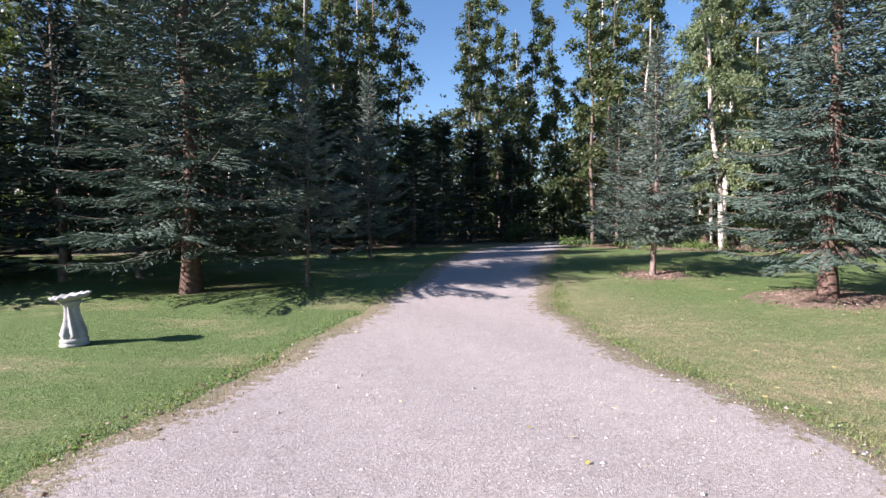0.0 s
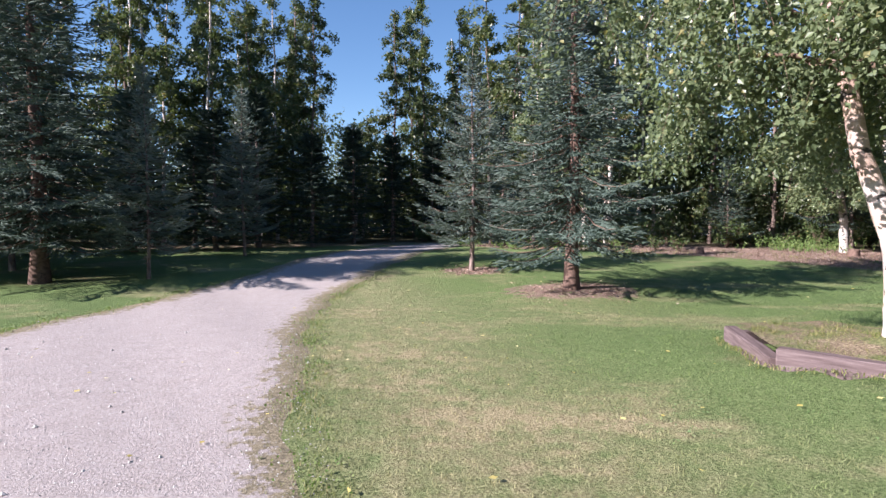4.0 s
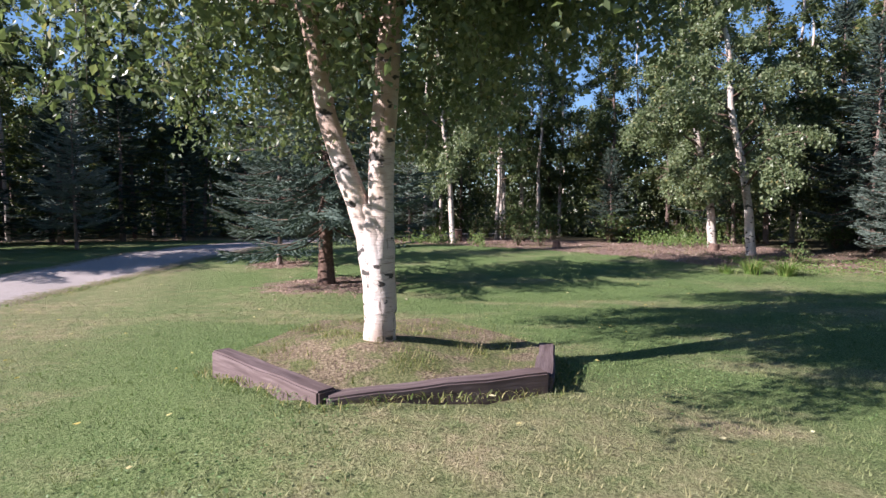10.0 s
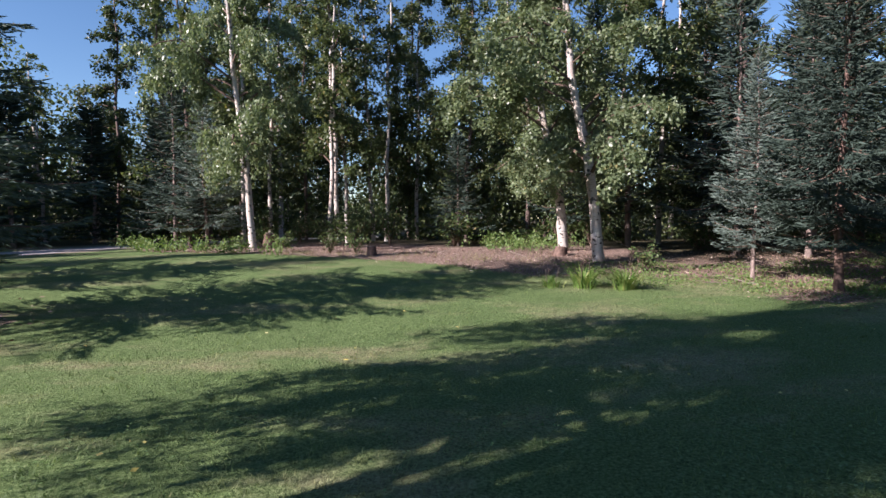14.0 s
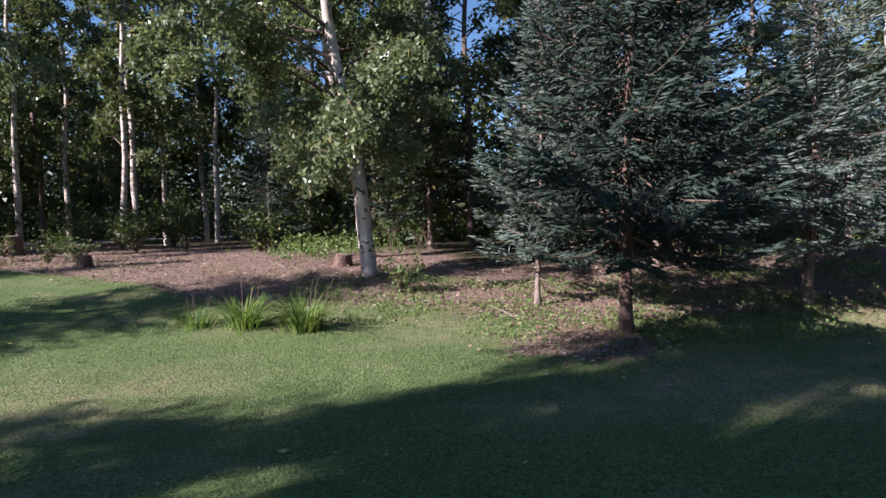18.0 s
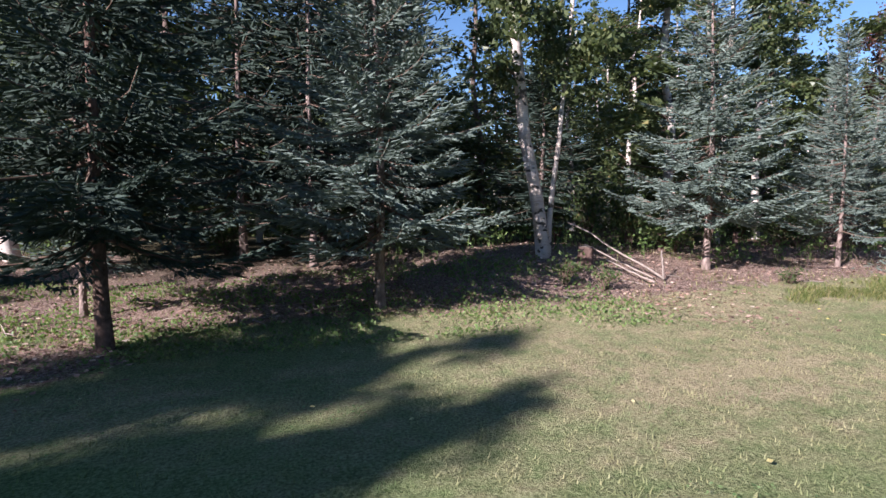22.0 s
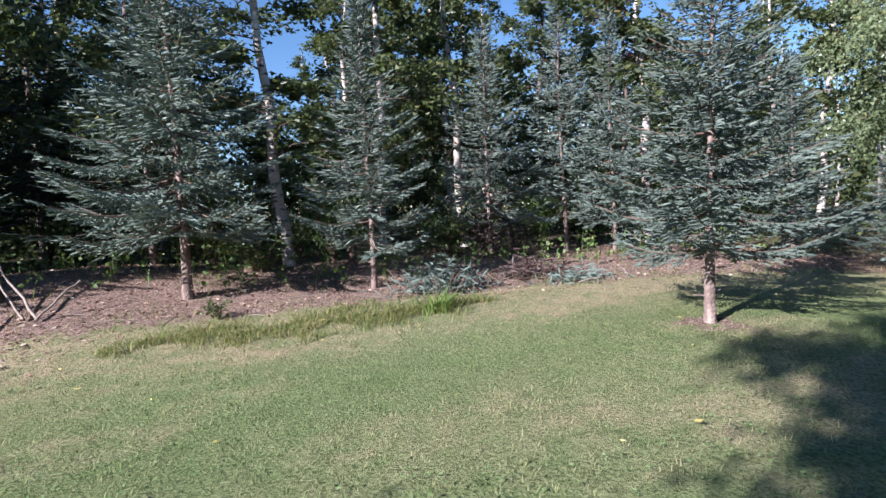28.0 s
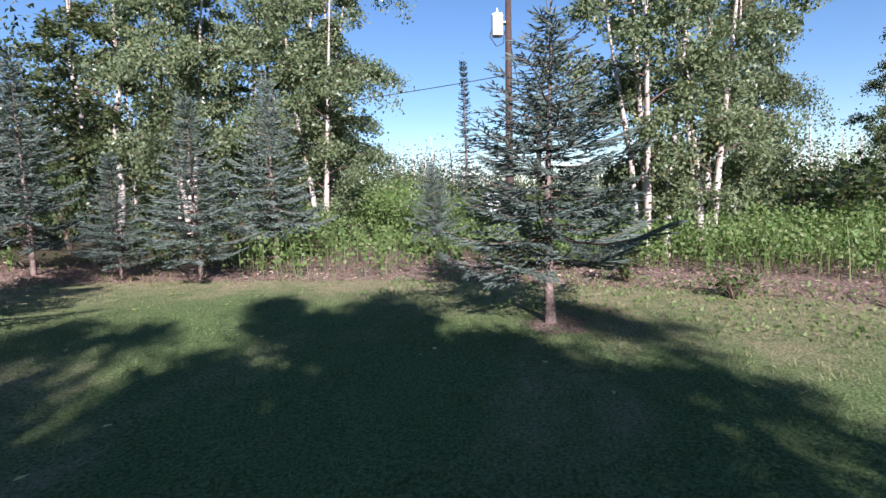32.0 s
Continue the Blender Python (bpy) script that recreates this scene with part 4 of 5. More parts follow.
for _ in range(9000):
    x, y = rng.uniform(-22, 44), rng.uniform(4, 33)
    far = float(past_edge(x, y))
    if x < -8.5:
        far = max(far, y - 6.0)
    low = 4.4 if 8.5 < x < 24.5 else (3.2 if x >= 24.5 else 1.8)
    if far < low or far > 17 or on_road(x, y, 1.0) or (x > 33 and y < 8.5) or (x < -14 and y > 16):
        continue
    gap = 1.35 if far < 7 else 1.9
    if any((x - a) ** 2 + (y - b) ** 2 < gap**2 for a, b in taken):
        continue
    taken.append((x, y))
    thin = 0.66 if x > 25 else 1.0
    top = sky_limit(x, y)
    if rng.random() < 0.4 and not (-5 < x < 9 and y > 17) and x < 30:
        S_FAR[count % 2].at(x, y, min(top, rng.uniform(5, 9.5) * thin), rng.uniform(1.2, 1.7), "dark spruce deep in the wood", SPRUCE, "spruces of the wood")
    else:
        B[count % 3].at(x, y, min(top, rng.uniform(9.5, 13.5) * thin), rng.uniform(1.4, 2.0), "slim white-barked birch in a shaded wood", "birch", back)
    count += 1
    if count > 58:
        break
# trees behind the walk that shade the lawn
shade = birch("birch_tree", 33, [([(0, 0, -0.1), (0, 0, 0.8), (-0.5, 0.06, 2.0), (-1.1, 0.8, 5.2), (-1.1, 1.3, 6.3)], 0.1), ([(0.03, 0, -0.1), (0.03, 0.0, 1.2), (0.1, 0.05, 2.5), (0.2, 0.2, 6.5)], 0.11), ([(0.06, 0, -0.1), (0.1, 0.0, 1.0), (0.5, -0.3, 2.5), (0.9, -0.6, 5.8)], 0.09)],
              2.6, 1.6, 58000, 0.115, "birch_bark", "birch_leaf", 0.17, spread=0.18, top_r=0.7)
shade.matrix_basis = Matrix.Translation((20.75, -0.4, g(20.75, -0.4) - 0.05))
tagged(shade, "broad leafy birch shading the lawn", "birch", back)
CLUMP.at(19.4, -2.5, 7.4, 2.4, "broad leafy birch shading the lawn", "birch", back)
# Unseen birches added farther back to hold down the ambient light.
for x, y, H in ((15, -9, 9), (24, -9, 10), (33, -10, 9), (6, -14, 9), (-14, -10, 8), (40, -8, 9)):
    B[int(x) % 3].at(x, y, H, 1.9, "slim white-barked birch in a shaded wood", "birch", back)

# ---- distant woods ----
rng = np.random.default_rng(61)
stems, clumps, scrub, belt = [], [], [], []
for _ in range(460):
    a, r = rng.uniform(0, 6.28), rng.uniform(1.0, 1.6)
    x, y = 14 + 40 * r * math.cos(a), 6 + 33 * r * math.sin(a)
    if on_road(x, y, 2.0):
        continue
    open_view = (x > 36 and -34 < y < 16)
    h = rng.uniform(3.5, 5.5) if open_view else min(rng.uniform(6, 10), sky_limit(x, y))
    if x < 2 and -16 < y < 5:
        h = 3.0
    z0 = g(x, y)
    stems.append(tube([(x, y, z0 - 0.1), (x + 0.2, y, z0 + h * 0.5), (x + 0.1, y + 0.2, z0 + h)], [0.1, 0.06, 0.02], 5))
    if open_view:
        q = rng.normal(size=(900, 3)) * [0.8, 0.8, h * 0.22] + [x, y, z0 + h * 0.42]
        scrub.append(q[(q[:, 2] > z0) & (q[:, 2] < z0 + h)])
        continue
    q = rng.normal(size=(130, 3)) * [1.1, 1.1, h * 0.27] + [x, y, z0 + h * 0.5]
    w = np.stack([x + rng.normal(0, 1.9, 130), y + rng.normal(0, 1.9, 130), z0 + rng.uniform(0.0, 3.0, 130)], -1)
    q = np.concatenate([q, w])
    clumps.append(q[q[:, 2] > z0 + 0.1])
# Unseen row of trees behind the walk, added to cut the skylight.
for _ in range(70):
    x, y, h = rng.uniform(-4, 46), rng.uniform(-18, -13), rng.uniform(9, 11)
    z0 = g(x, y)
    stems.append(tube([(x, y, z0 - 0.1), (x + 0.2, y, z0 + h * 0.5), (x + 0.1, y + 0.2, z0 + h)], [0.1, 0.06, 0.02], 5))
    q = rng.normal(size=(650, 3)) * [1.2, 1.2, h * 0.25] + [x, y, z0 + h * 0.5]
    belt.append(q[(q[:, 2] > z0 + 0.1) & (q[:, 2] < z0 + h)])
sv, sf = join(stems)
cv, cf = leaves(rng, np.repeat(np.concatenate(clumps), 2, 0) + rng.normal(0, 0.3, (2 * sum(len(c) for c in clumps), 3)), 0.36, 0.3, True)
dv, df = leaves(rng, np.concatenate(scrub), 0.15, 0.3, True)
cv, cf = join([(cv, cf), (dv, df), leaves(rng, np.concatenate(belt), 0.22, 0.3, True)])
far_wood = tagged(new("distant_wood"), "far belt of mixed birch and spruce, plus an unseen skylight screen behind the walk", "wood", kind="stuff")
tagged(put("trunkwork", mesh_from("trunkwork", sv, sf, M["forest_bark"]), far_wood), kind="stuff")
tagged(put("foliage", mesh_from("foliage", cv, cf, M["forest_leaf"], shade=False), far_wood), kind="stuff")


# thicket of saplings and scrub deep in the wood, and low scrub beyond the open end
def thick(n, x0, x1, y0, y1, top, keep):
    x, y = rng.uniform(x0, x1, n), rng.uniform(y0, y1, n)
    k = keep(x, y)
    x, y = x[k], y[k]
    lim = np.array([min(top, 0.85 * sky_limit(a, b)) for a, b in zip(x, y)])
    return np.stack([x, y, gz(x, y) + lim * rng.random(len(x)) ** 1.3], -1)


deep = lambda x, y: (past_edge(x, y) > 9.5) & (past_edge(x, y) < 15) & ~on_road(x, y, 1.2)  # noqa: E731
q = np.concatenate([thick(110000, -24, 7, 12, 34, 8.5, deep), thick(130000, 7, 38, 12, 34, 5.0, deep), thick(120000, -24, 40, 11, 34, 4.2, deep), thick(70000, 19, 41, 10, 30, 5.0, deep), thick(70000, 51, 60, -30, 30, 2.8, lambda x, y: x > 0), thick(9000, -30, -14, 4, 30, 9.0, lambda x, y: y > 8)])
v, f = leaves(rng, q, np.where(q[:, 0] > 20, 0.13, 0.2)[:, None], 0.3, True)
tagged(put("thicket", mesh_from("thicket", v, f, M["forest_leaf"], shade=False)), "dense dark thicket of saplings in the wood", "thicket", kind="stuff")

# ---- planter ----
HX, HY = 8.4, 3.05
planter = tagged(new("planter"), "hexagonal planter of weathered dark timbers round a birch", "planter")
planter.matrix_basis = Matrix.Translation((HX, HY, 0))
corner = [np.array([x - HX, y - HY]) for x, y in ((7.08, 2.6), (8.09, 1.74), (9.43, 2.24), (9.62, 3.25), (8.72, 4.36), (7.4, 4.05))]
rng = np.random.default_rng(8)
for k in range(6):
    p, q = corner[k], corner[(k + 1) % 6]
    mid, d = (p + q) / 2, q - p
    L = float(np.hypot(*d))
    inward = -mid / np.hypot(*mid)
    c = mid + inward * 0.065
    bm = bmesh.new()
    box_bm(bm, (L - 0.075 + 0.01 * (k % 2), 0.13, 0.26), bevel=0.012)
    bmesh.ops.subdivide_edges(bm, edges=[e for e in bm.edges if abs(e.verts[0].co.x - e.verts[1].co.x) > 0.5], cuts=9)
    for v in bm.verts:
        v.co += Vector(noise.noise_vector(v.co * 3 + Vector((k * 5, 0, 0)))) * 0.012
    tilt = (0.6, -0.5, 0.4, 0.2, -0.3, 0.5)[k]
    m = Matrix.Translation((c[0], c[1], 0.112 - 0.13 - 0.022 * float(c[0]) - (0.0, 0.01, 0.03, 0.13, 0.14, 0.1)[k] + 0.006 * (k % 2))) @ pose(0, 0, 0, 0, tilt, math.degrees(math.atan2(d[1], d[0])))
    part("timber", bm, M["old_timber"], planter, m=m)
rr, aa = np.linspace(0, 1, 16), np.linspace(0, 2 * np.pi, 49)[:-1]
rim = np.array([min(r for r in ((p[0] * q[1] - p[1] * q[0]) / max(1e-6, (q[1] - p[1]) * math.cos(a) - (q[0] - p[0]) * math.sin(a)) for p, q in zip(corner, corner[1:] + corner[:1])) if r > 0) for a in aa]) * 0.905
px, py = rr[:, None] * rim * np.cos(aa), rr[:, None] * rim * np.sin(aa)


def mound(x, y):
    """Height of the soil inside the planter, from the planter's middle."""
    d = np.hypot(x + 0.14, y + 0.31)
    return 0.062 - 0.022 * x + 0.13 * np.exp(-((d / 0.6) ** 2)) + 0.008 * np.sin(x * 7) * np.cos(y * 6)


v = np.stack([px, py, mound(px, py)], -1).reshape(-1, 3)
i, j = np.meshgrid(np.arange(48), np.arange(15))
a = (j * 48 + i).ravel()
b = (j * 48 + (i + 1) % 48).ravel()
put("soil", mesh_from("soil", v, np.stack([a, b, b + 48, a + 48], -1), M["planter_soil"]), planter, label="grassy mound of dry soil")

# ---- bird bath ----
bath = tagged(new("bird_bath"), "weathered pale concrete bird bath with a scalloped bowl on the lawn", "bird bath")
bath.matrix_basis = Matrix.Translation((-3.72, 5.2, g(-3.72, 5.2) - 0.01)) @ pose(0, 0, 0, 0, -2.5, 0) @ Matrix.Diagonal((0.86, 0.86, 0.97, 1))
fl = lambda amp, n: (lambda a, z, r: 1 + amp * np.cos(a * n))  # noqa: E731
v, f = lathe([(0.0, 0), (0.165, 0), (0.17, 0.03), (0.155, 0.042), (0.152, 0.05), (0.162, 0.062), (0.16, 0.082), (0.14, 0.097), (0.0, 0.097)], 40, fl(0.02, 8))
put("base", mesh_from("base", v, f, M["cast_concrete"]), bath)
v, f = lathe([(0.0, 0.09), (0.13, 0.09), (0.152, 0.1), (0.15, 0.14), (0.128, 0.21), (0.102, 0.3), (0.084, 0.39), (0.079, 0.445), (0.1, 0.478), (0.127, 0.49), (0.13, 0.513), (0.112, 0.53), (0.0, 0.53)], 72,
             lambda a, z, r: 0.92 + 0.17 * np.sin(a * 7 + z * 12) * (z > 0.11) * (z < 0.46))
put("pedestal", mesh_from("pedestal", v, f, M["cast_concrete"]), bath)
v, f = lathe([(0.0, 0.522), (0.09, 0.522), (0.145, 0.535), (0.19, 0.55), (0.215, 0.565), (0.226, 0.583), (0.212, 0.594), (0.19, 0.582), (0.13, 0.562), (0.0, 0.556)], 84,
             lambda a, z, r: 1 + 0.05 * np.cos(a * 12) * (r > 0.14))
v[:, 2] += 0.006 * np.cos(np.arctan2(v[:, 1], v[:, 0]) * 12) * (np.hypot(v[:, 0], v[:, 1]) > 0.17)
put("bowl", mesh_from("bowl", v, f, M["cast_concrete"]), bath, Matrix.Translation((0, 0, 0.55)) @ pose(0, 0, 0, 2, -4, 0) @ Matrix.Translation((0, 0, -0.55)))


# ---- low plants ----
def blades(rng, p, h, w, bend=0.5, seg=1, a=None):
    """Grass blades as slim triangles (seg 1) or bent strips (seg 2 or more)."""
    n = len(p)
    a = rng.uniform(0, 6.28, n) if a is None else a
    out = np.stack([np.cos(a), np.sin(a), 0 * a], -1)
    side = np.stack([-out[:, 1], out[:, 0], 0 * a], -1)
    up = np.array([0, 0, 1.0])
    h, w = np.broadcast_to(h, n)[:, None], np.broadcast_to(w, n)[:, None]
    b = rng.uniform(0.3, 1.0, (n, 1)) * bend
    if seg == 1:
        v = np.stack([p - side * w, p + side * w, p + up * h + out * h * b], 1).reshape(-1, 3)
        return v, np.arange(3 * n).reshape(-1, 3)
    rows = []
    for k in range(seg + 1):
        s = k / seg
        c = p + up * h * (s - 0.45 * b * s**2.5) + out * h * b * s**1.7
        wk = w * (1 - s**2) + 0.0008
        rows += [c - side * wk, c + side * wk]
    v = np.stack(rows, 1).reshape(-1, 3)
    m = 2 * (seg + 1)
    q = np.concatenate([np.stack([np.arange(n) * m + 2 * k, np.arange(n) * m + 2 * k + 1, np.arange(n) * m + 2 * k + 3, np.arange(n) * m + 2 * k + 2], -1) for k in range(seg)])
    return v, q


def scatter(rng, n, x0, x1, y0, y1, keep):
    x, y = rng.uniform(x0, x1, n), rng.uniform(y0, y1, n)
    k = keep(x, y)
    x, y = x[k], y[k]
    return np.stack([x, y, gz(x, y)], -1)


rng = np.random.default_rng(71)
WALK = np.array([(0.4, -0.7), (2.4, -1.4), (5, -2), (7, -2.8), (8, -2), (9.7, -0.6), (11, 1), (12.3, 2.6), (14.5, 3.9), (17, 4.8), (19, 4.1), (22, 3.4), (25, 3.2), (27.3, 2.1)])
in_hex = lambda x, y: np.hypot(x - HX, y - HY) < 1.12  # noqa: E731


def near_walk(x, y, reach):
    d = np.full(len(x), 9e9)
    for (a, b), (c, e) in zip(WALK[:-1], WALK[1:]):
        t = np.clip(((x - a) * (c - a) + (y - b) * (e - b)) / ((c - a) ** 2 + (e - b) ** 2), 0, 1)
        d = np.minimum(d, np.hypot(x - a - t * (c - a), y - b - t * (e - b)))
    return rng.random(len(x)) < np.clip(1.25 - d / reach, 0.0, 1)


lawn_ok = lambda x, y: (past_edge(x, y) < 0.3 + 0.5 * rng.random(len(x))) & ~on_road(x, y, -0.12 + 0.0) & ~in_hex(x, y)  # noqa: E731
tuft = scatter(rng, 105000, -6, 34, -2.5, 11, lambda x, y: lawn_ok(x, y) & near_walk(x, y, 7.0))
per = 4
k = np.repeat(np.arange(len(tuft)), per)
off = rng.normal(0, 0.022, (len(k), 2))
p = tuft[k] + np.column_stack([off, np.zeros(len(k))])
tall_tuft = (0.5 + 0.55 * rng.random(len(tuft)) ** 2)[k]
v, f = blades(rng, p, rng.uniform(0.022, 0.046, len(p)) * tall_tuft, rng.uniform(0.002, 0.0038, len(p)), 1.3, 1, np.arctan2(off[:, 1], off[:, 0]) + rng.normal(0, 0.5, len(p)))
me = mesh_from("grass", v, f, M["lawn_blade"], shade=False)
me.attributes.new("dry", "FLOAT", "POINT").data.foreach_set("value", dryness(v[:, 0], v[:, 1]).astype(np.float32))
tagged(put("grass", me), "short mown lawn grass with drier tufts", "grass", kind="stuff")

# clover in the lawn, in loose drifts
def clover_keep(x, y):
    drift = np.sin(x * 1.3 + 0.6 * y) * np.sin(y * 1.7 - 0.5 * x + 1.0) + 0.5 * np.sin(x * 3.1 - y * 2.3)
    return lawn_ok(x, y) & near_walk(x, y, 4.2) & (dryness(x, y) < 0.45) & (drift + rng.normal(0, 0.25, len(x)) > 0.25)


p = scatter(rng, 260000, 2, 33, -2.2, 9, clover_keep)
p[:, 2] += rng.uniform(0.015, 0.04, len(p))
v, f = leaves(rng, p, 0.021, 0.0)
v[:, 2] = np.repeat(p[:, 2], 4) + (v[:, 2] - np.repeat(p[:, 2], 4)) * 0.45
tagged(put("clover", mesh_from("clover", v, f, M["clover_leaf"], shade=False)), "small round clover leaves spread through the lawn", "clover", kind="stuff")

p = scatter(rng, 22000, HX - 1.5, HX + 1.5, HY - 1.5, HY + 1.5, lambda x, y: (np.hypot(x - HX, y - HY) < 1.08) & (np.hypot(x - 8.26, y - 2.74) > 0.14) & (rng.random(len(x)) < 0.3 + 0.7 * (np.sin(x * 6.1) * np.cos(y * 5.3) > 0.1)))
p[:, 2] = mound(p[:, 0] - HX, p[:, 1] - HY) - 0.01
v, f = blades(rng, p, rng.uniform(0.02, 0.06, len(p)) * (0.6 + 0.8 * (np.sin(p[:, 0] * 9) * np.cos(p[:, 1] * 8) > 0.2)), 0.0026, 1.3)
tagged(put("planter_grass", mesh_from("planter_grass", v, f, M["rough_blade"], shade=False)), "thin dry grass on the soil of a planter", "grass", kind="stuff")


def ring_grass(n, hi):
    """Unmown tufts along the foot of the timbers."""
    out = []
    for k in range(6):
        a, b = corner[k] * 1.03, corner[(k + 1) % 6] * 1.03
        t = rng.random((n, 1))
        out.append(a + (b - a) * t + rng.normal(0, 0.06, (n, 2)))
    q = np.concatenate(out) + [HX, HY]
    return np.stack([q[:, 0], q[:, 1], gz(q[:, 0], q[:, 1])], -1), rng.uniform(0.04, hi, 6 * n)


p, h = ring_grass(200, 0.065)
q = scatter(rng, 14000, 24.6, 28.2, 7.0, 8.7, lambda x, y: np.abs(y - 7.95 + 0.12 * (x - 26.4) - 0.1 * np.sin(x * 5)) < (0.24 + 0.3 * rng.random(len(x)) ** 2) * (0.35 + 0.65 * (np.sin(x * 7.3) * np.sin(x * 3.1 + y * 9) > -0.2)) * np.sqrt(np.clip(1 - ((x - 26.4) / 1.7) ** 2, 0, 1)))
e = scatter(rng, 60000, -4, 34, 0, 17, lambda x, y: (np.abs(past_edge(x, y) - 0.35) < 0.35) & (rng.random(len(x)) < 0.5) & ~on_road(x, y, 0.4))
P = np.concatenate([p, q, e])
hh = np.concatenate([h, rng.uniform(0.04, 0.12, len(q)), rng.uniform(0.04, 0.11, len(e))])
v, f = blades(rng, P, hh, 0.0026, 1.5, 3)
tagged(put("rough_grass", mesh_from("rough_grass", v, f, M["rough_blade"], shade=False)), "long unmown pale green grass along edges", "grass", kind="stuff")

t = scatter(rng, 330000, -5, 6.5, -2.2, 16, lambda x, y: on_road(x, y, 0.35 * rng.random(len(x))) & ~on_road(x, y, -0.4 * rng.random(len(x)) ** 2.5) & (np.sin(x * 4.1 + y * 2.3) * np.sin(y * 3.7 - x) + rng.normal(0, 0.6, len(x)) > -0.1))
lt = scatter(rng, 90000, 8, 34, -2, 15, lambda x, y: (past_edge(x, y) > 0) & (past_edge(x, y) < 3.0) & (np.sin(x * 3.1 + y) * np.sin(y * 2.7 - x * 1.3) + rng.normal(0, 0.5, len(x)) > 0.2))
P = np.concatenate([t, lt])
v, f = blades(rng, P, np.concatenate([rng.uniform(0.02, 0.06, len(t)), rng.uniform(0.03, 0.1, len(lt))]), 0.003, 1.2)
tagged(put("rim_grass", mesh_from("rim_grass", v, f, M["rough_blade"], shade=False)), "thin dry grass creeping over gravel and litter", "grass", kind="stuff")

# weeds at the far end, and at the wood's edge by the drive
def weeds(n, keep, box, lo, hi, per=7):
    p = scatter(rng, n, *box, keep)
    h = rng.uniform(lo, hi, len(p))
    v, f = blades(rng, p, h, 0.004, 0.35, 2)
    k = np.repeat(np.arange(len(p)), per)
    q = p[k] + np.stack([rng.normal(0, 0.035, len(k)), rng.normal(0, 0.035, len(k)), h[k] * rng.uniform(0.25, 1.0, len(k))], -1)
    lv, lf = leaves(rng, q, 0.065, -0.2)
    return v, f, lv, lf


sets = [weeds(5600, lambda x, y: (past_edge(x, y) > 1.2) & (rng.random(len(x)) < np.clip((past_edge(x, y) - 1.0) / 1.0, 0, 1)), (32.8, 41, -7, 2.4), 0.3, 0.75),
        weeds(2200, lambda x, y: (np.abs(past_edge(x, y) - 0.7) < 0.9) & (np.sin(x * 2.3 + y) * np.sin(y * 1.9 - x) + rng.normal(0, 0.35, len(x)) > 0.1), (3.6, 9.6, 12.5, 19), 0.12, 0.42),
        weeds(1500, lambda x, y: rng.random(len(x)) < np.exp(-(((x - 15.2) / 0.9) ** 2 + ((y - 15.0) / 0.9) ** 2)), (13, 17.6, 12.6, 17.5), 0.15, 0.45),
        weeds(700, lambda x, y: (past_edge(x, y) > 1.2) & (past_edge(x, y) < 4.5), (21, 33.5, 8, 14), 0.12, 0.4, 5),
        weeds(900, lambda x, y: (past_edge(x, y) > 0.5), (33.2, 40, 2.4, 8.0), 0.3, 0.7)]
v, f = join([(a, b) for a, b, _, _ in sets])
lv, lf = join([(c, d) for _, _, c, d in sets])
tall = tagged(new("tall_weeds"), "tall sunlit green weeds and grass at the rim of the wood", "weeds", kind="stuff")
tagged(put("stalks", mesh_from("stalks", v, f, M["weed_leaf"], shade=False), tall), kind="stuff")
tagged(put("leafage", mesh_from("leafage", lv, lf, M["weed_leaf"], shade=False), tall), kind="stuff")

# low green cover and seedlings on the litter
p = scatter(rng, 26000, 15, 23.0, 7.6, 12.0, lambda x, y: (np.abs(past_edge(x, y) - 0.9) < 1.5) & (np.sin(x * 3.3 + y) * np.sin(y * 2.9 - x) + rng.normal(0, 0.5, len(x)) > -0.2))
p2 = scatter(rng, 9000, 28, 36, -3, 4, lambda x, y: np.abs(past_edge(x, y) + 0.1) < 1.2)
p3 = scatter(rng, 110000, -5, 6, -2, 10, lambda x, y: on_road(x, y, 0.3 * rng.random(len(x)) ** 0.7) & ~on_road(x, y, -0.3 * rng.random(len(x)) ** 2) & (np.sin(x * 5.1 + y * 2.3) * np.sin(y * 4.7 - x) + rng.normal(0, 0.5, len(x)) > 0.25))
p = np.concatenate([p, p2, p3])
p[:, 2] += rng.uniform(0.005, 0.04, len(p))
v, f = leaves(rng, p, np.concatenate([np.full((len(p) - len(p3), 1), 0.036), np.full((len(p3), 1), 0.026)]), -0.3)
tagged(put("ground_cover", mesh_from("ground_cover", v, f, M["weed_leaf"], shade=False)), "low leafy ground cover on brown litter", "plants", kind="stuff")

# dead leaves, bark and twigs lying on the litter
p = scatter(rng, 95000, 3, 36, -4, 19, lambda x, y: (past_edge(x, y) > -0.15 + 0.5 * rng.random(len(x))) & (past_edge(x, y) < 4.2) & ~on_road(x, y, 0.3))
p2 = np.concatenate([np.stack([cx + rng.normal(0, r, 500), cy + rng.normal(0, r, 500), np.zeros(500)], -1) for cx, cy, r in ((6.6, 8.0, 0.6), (17.7, 8.75, 0.4), (23.6, 8.4, 0.5), (4.85, 10.8, 0.35))])
p2[:, 2] = gz(p2[:, 0], p2[:, 1])
p3 = scatter(rng, 2600, -4, 1.5, -1.5, 7, lambda x, y: on_road(x, y, 0.2) & ~on_road(x, y, -0.9 * rng.random(len(x))))
p = np.concatenate([p, p2, p3])
p[:, 2] += rng.uniform(0.0, 0.02, len(p))
v, f = leaves(rng, p, 0.055, 0.0)
v[:, 2] = np.repeat(p[:, 2], 4) + (v[:, 2] - np.repeat(p[:, 2], 4)) * 0.35
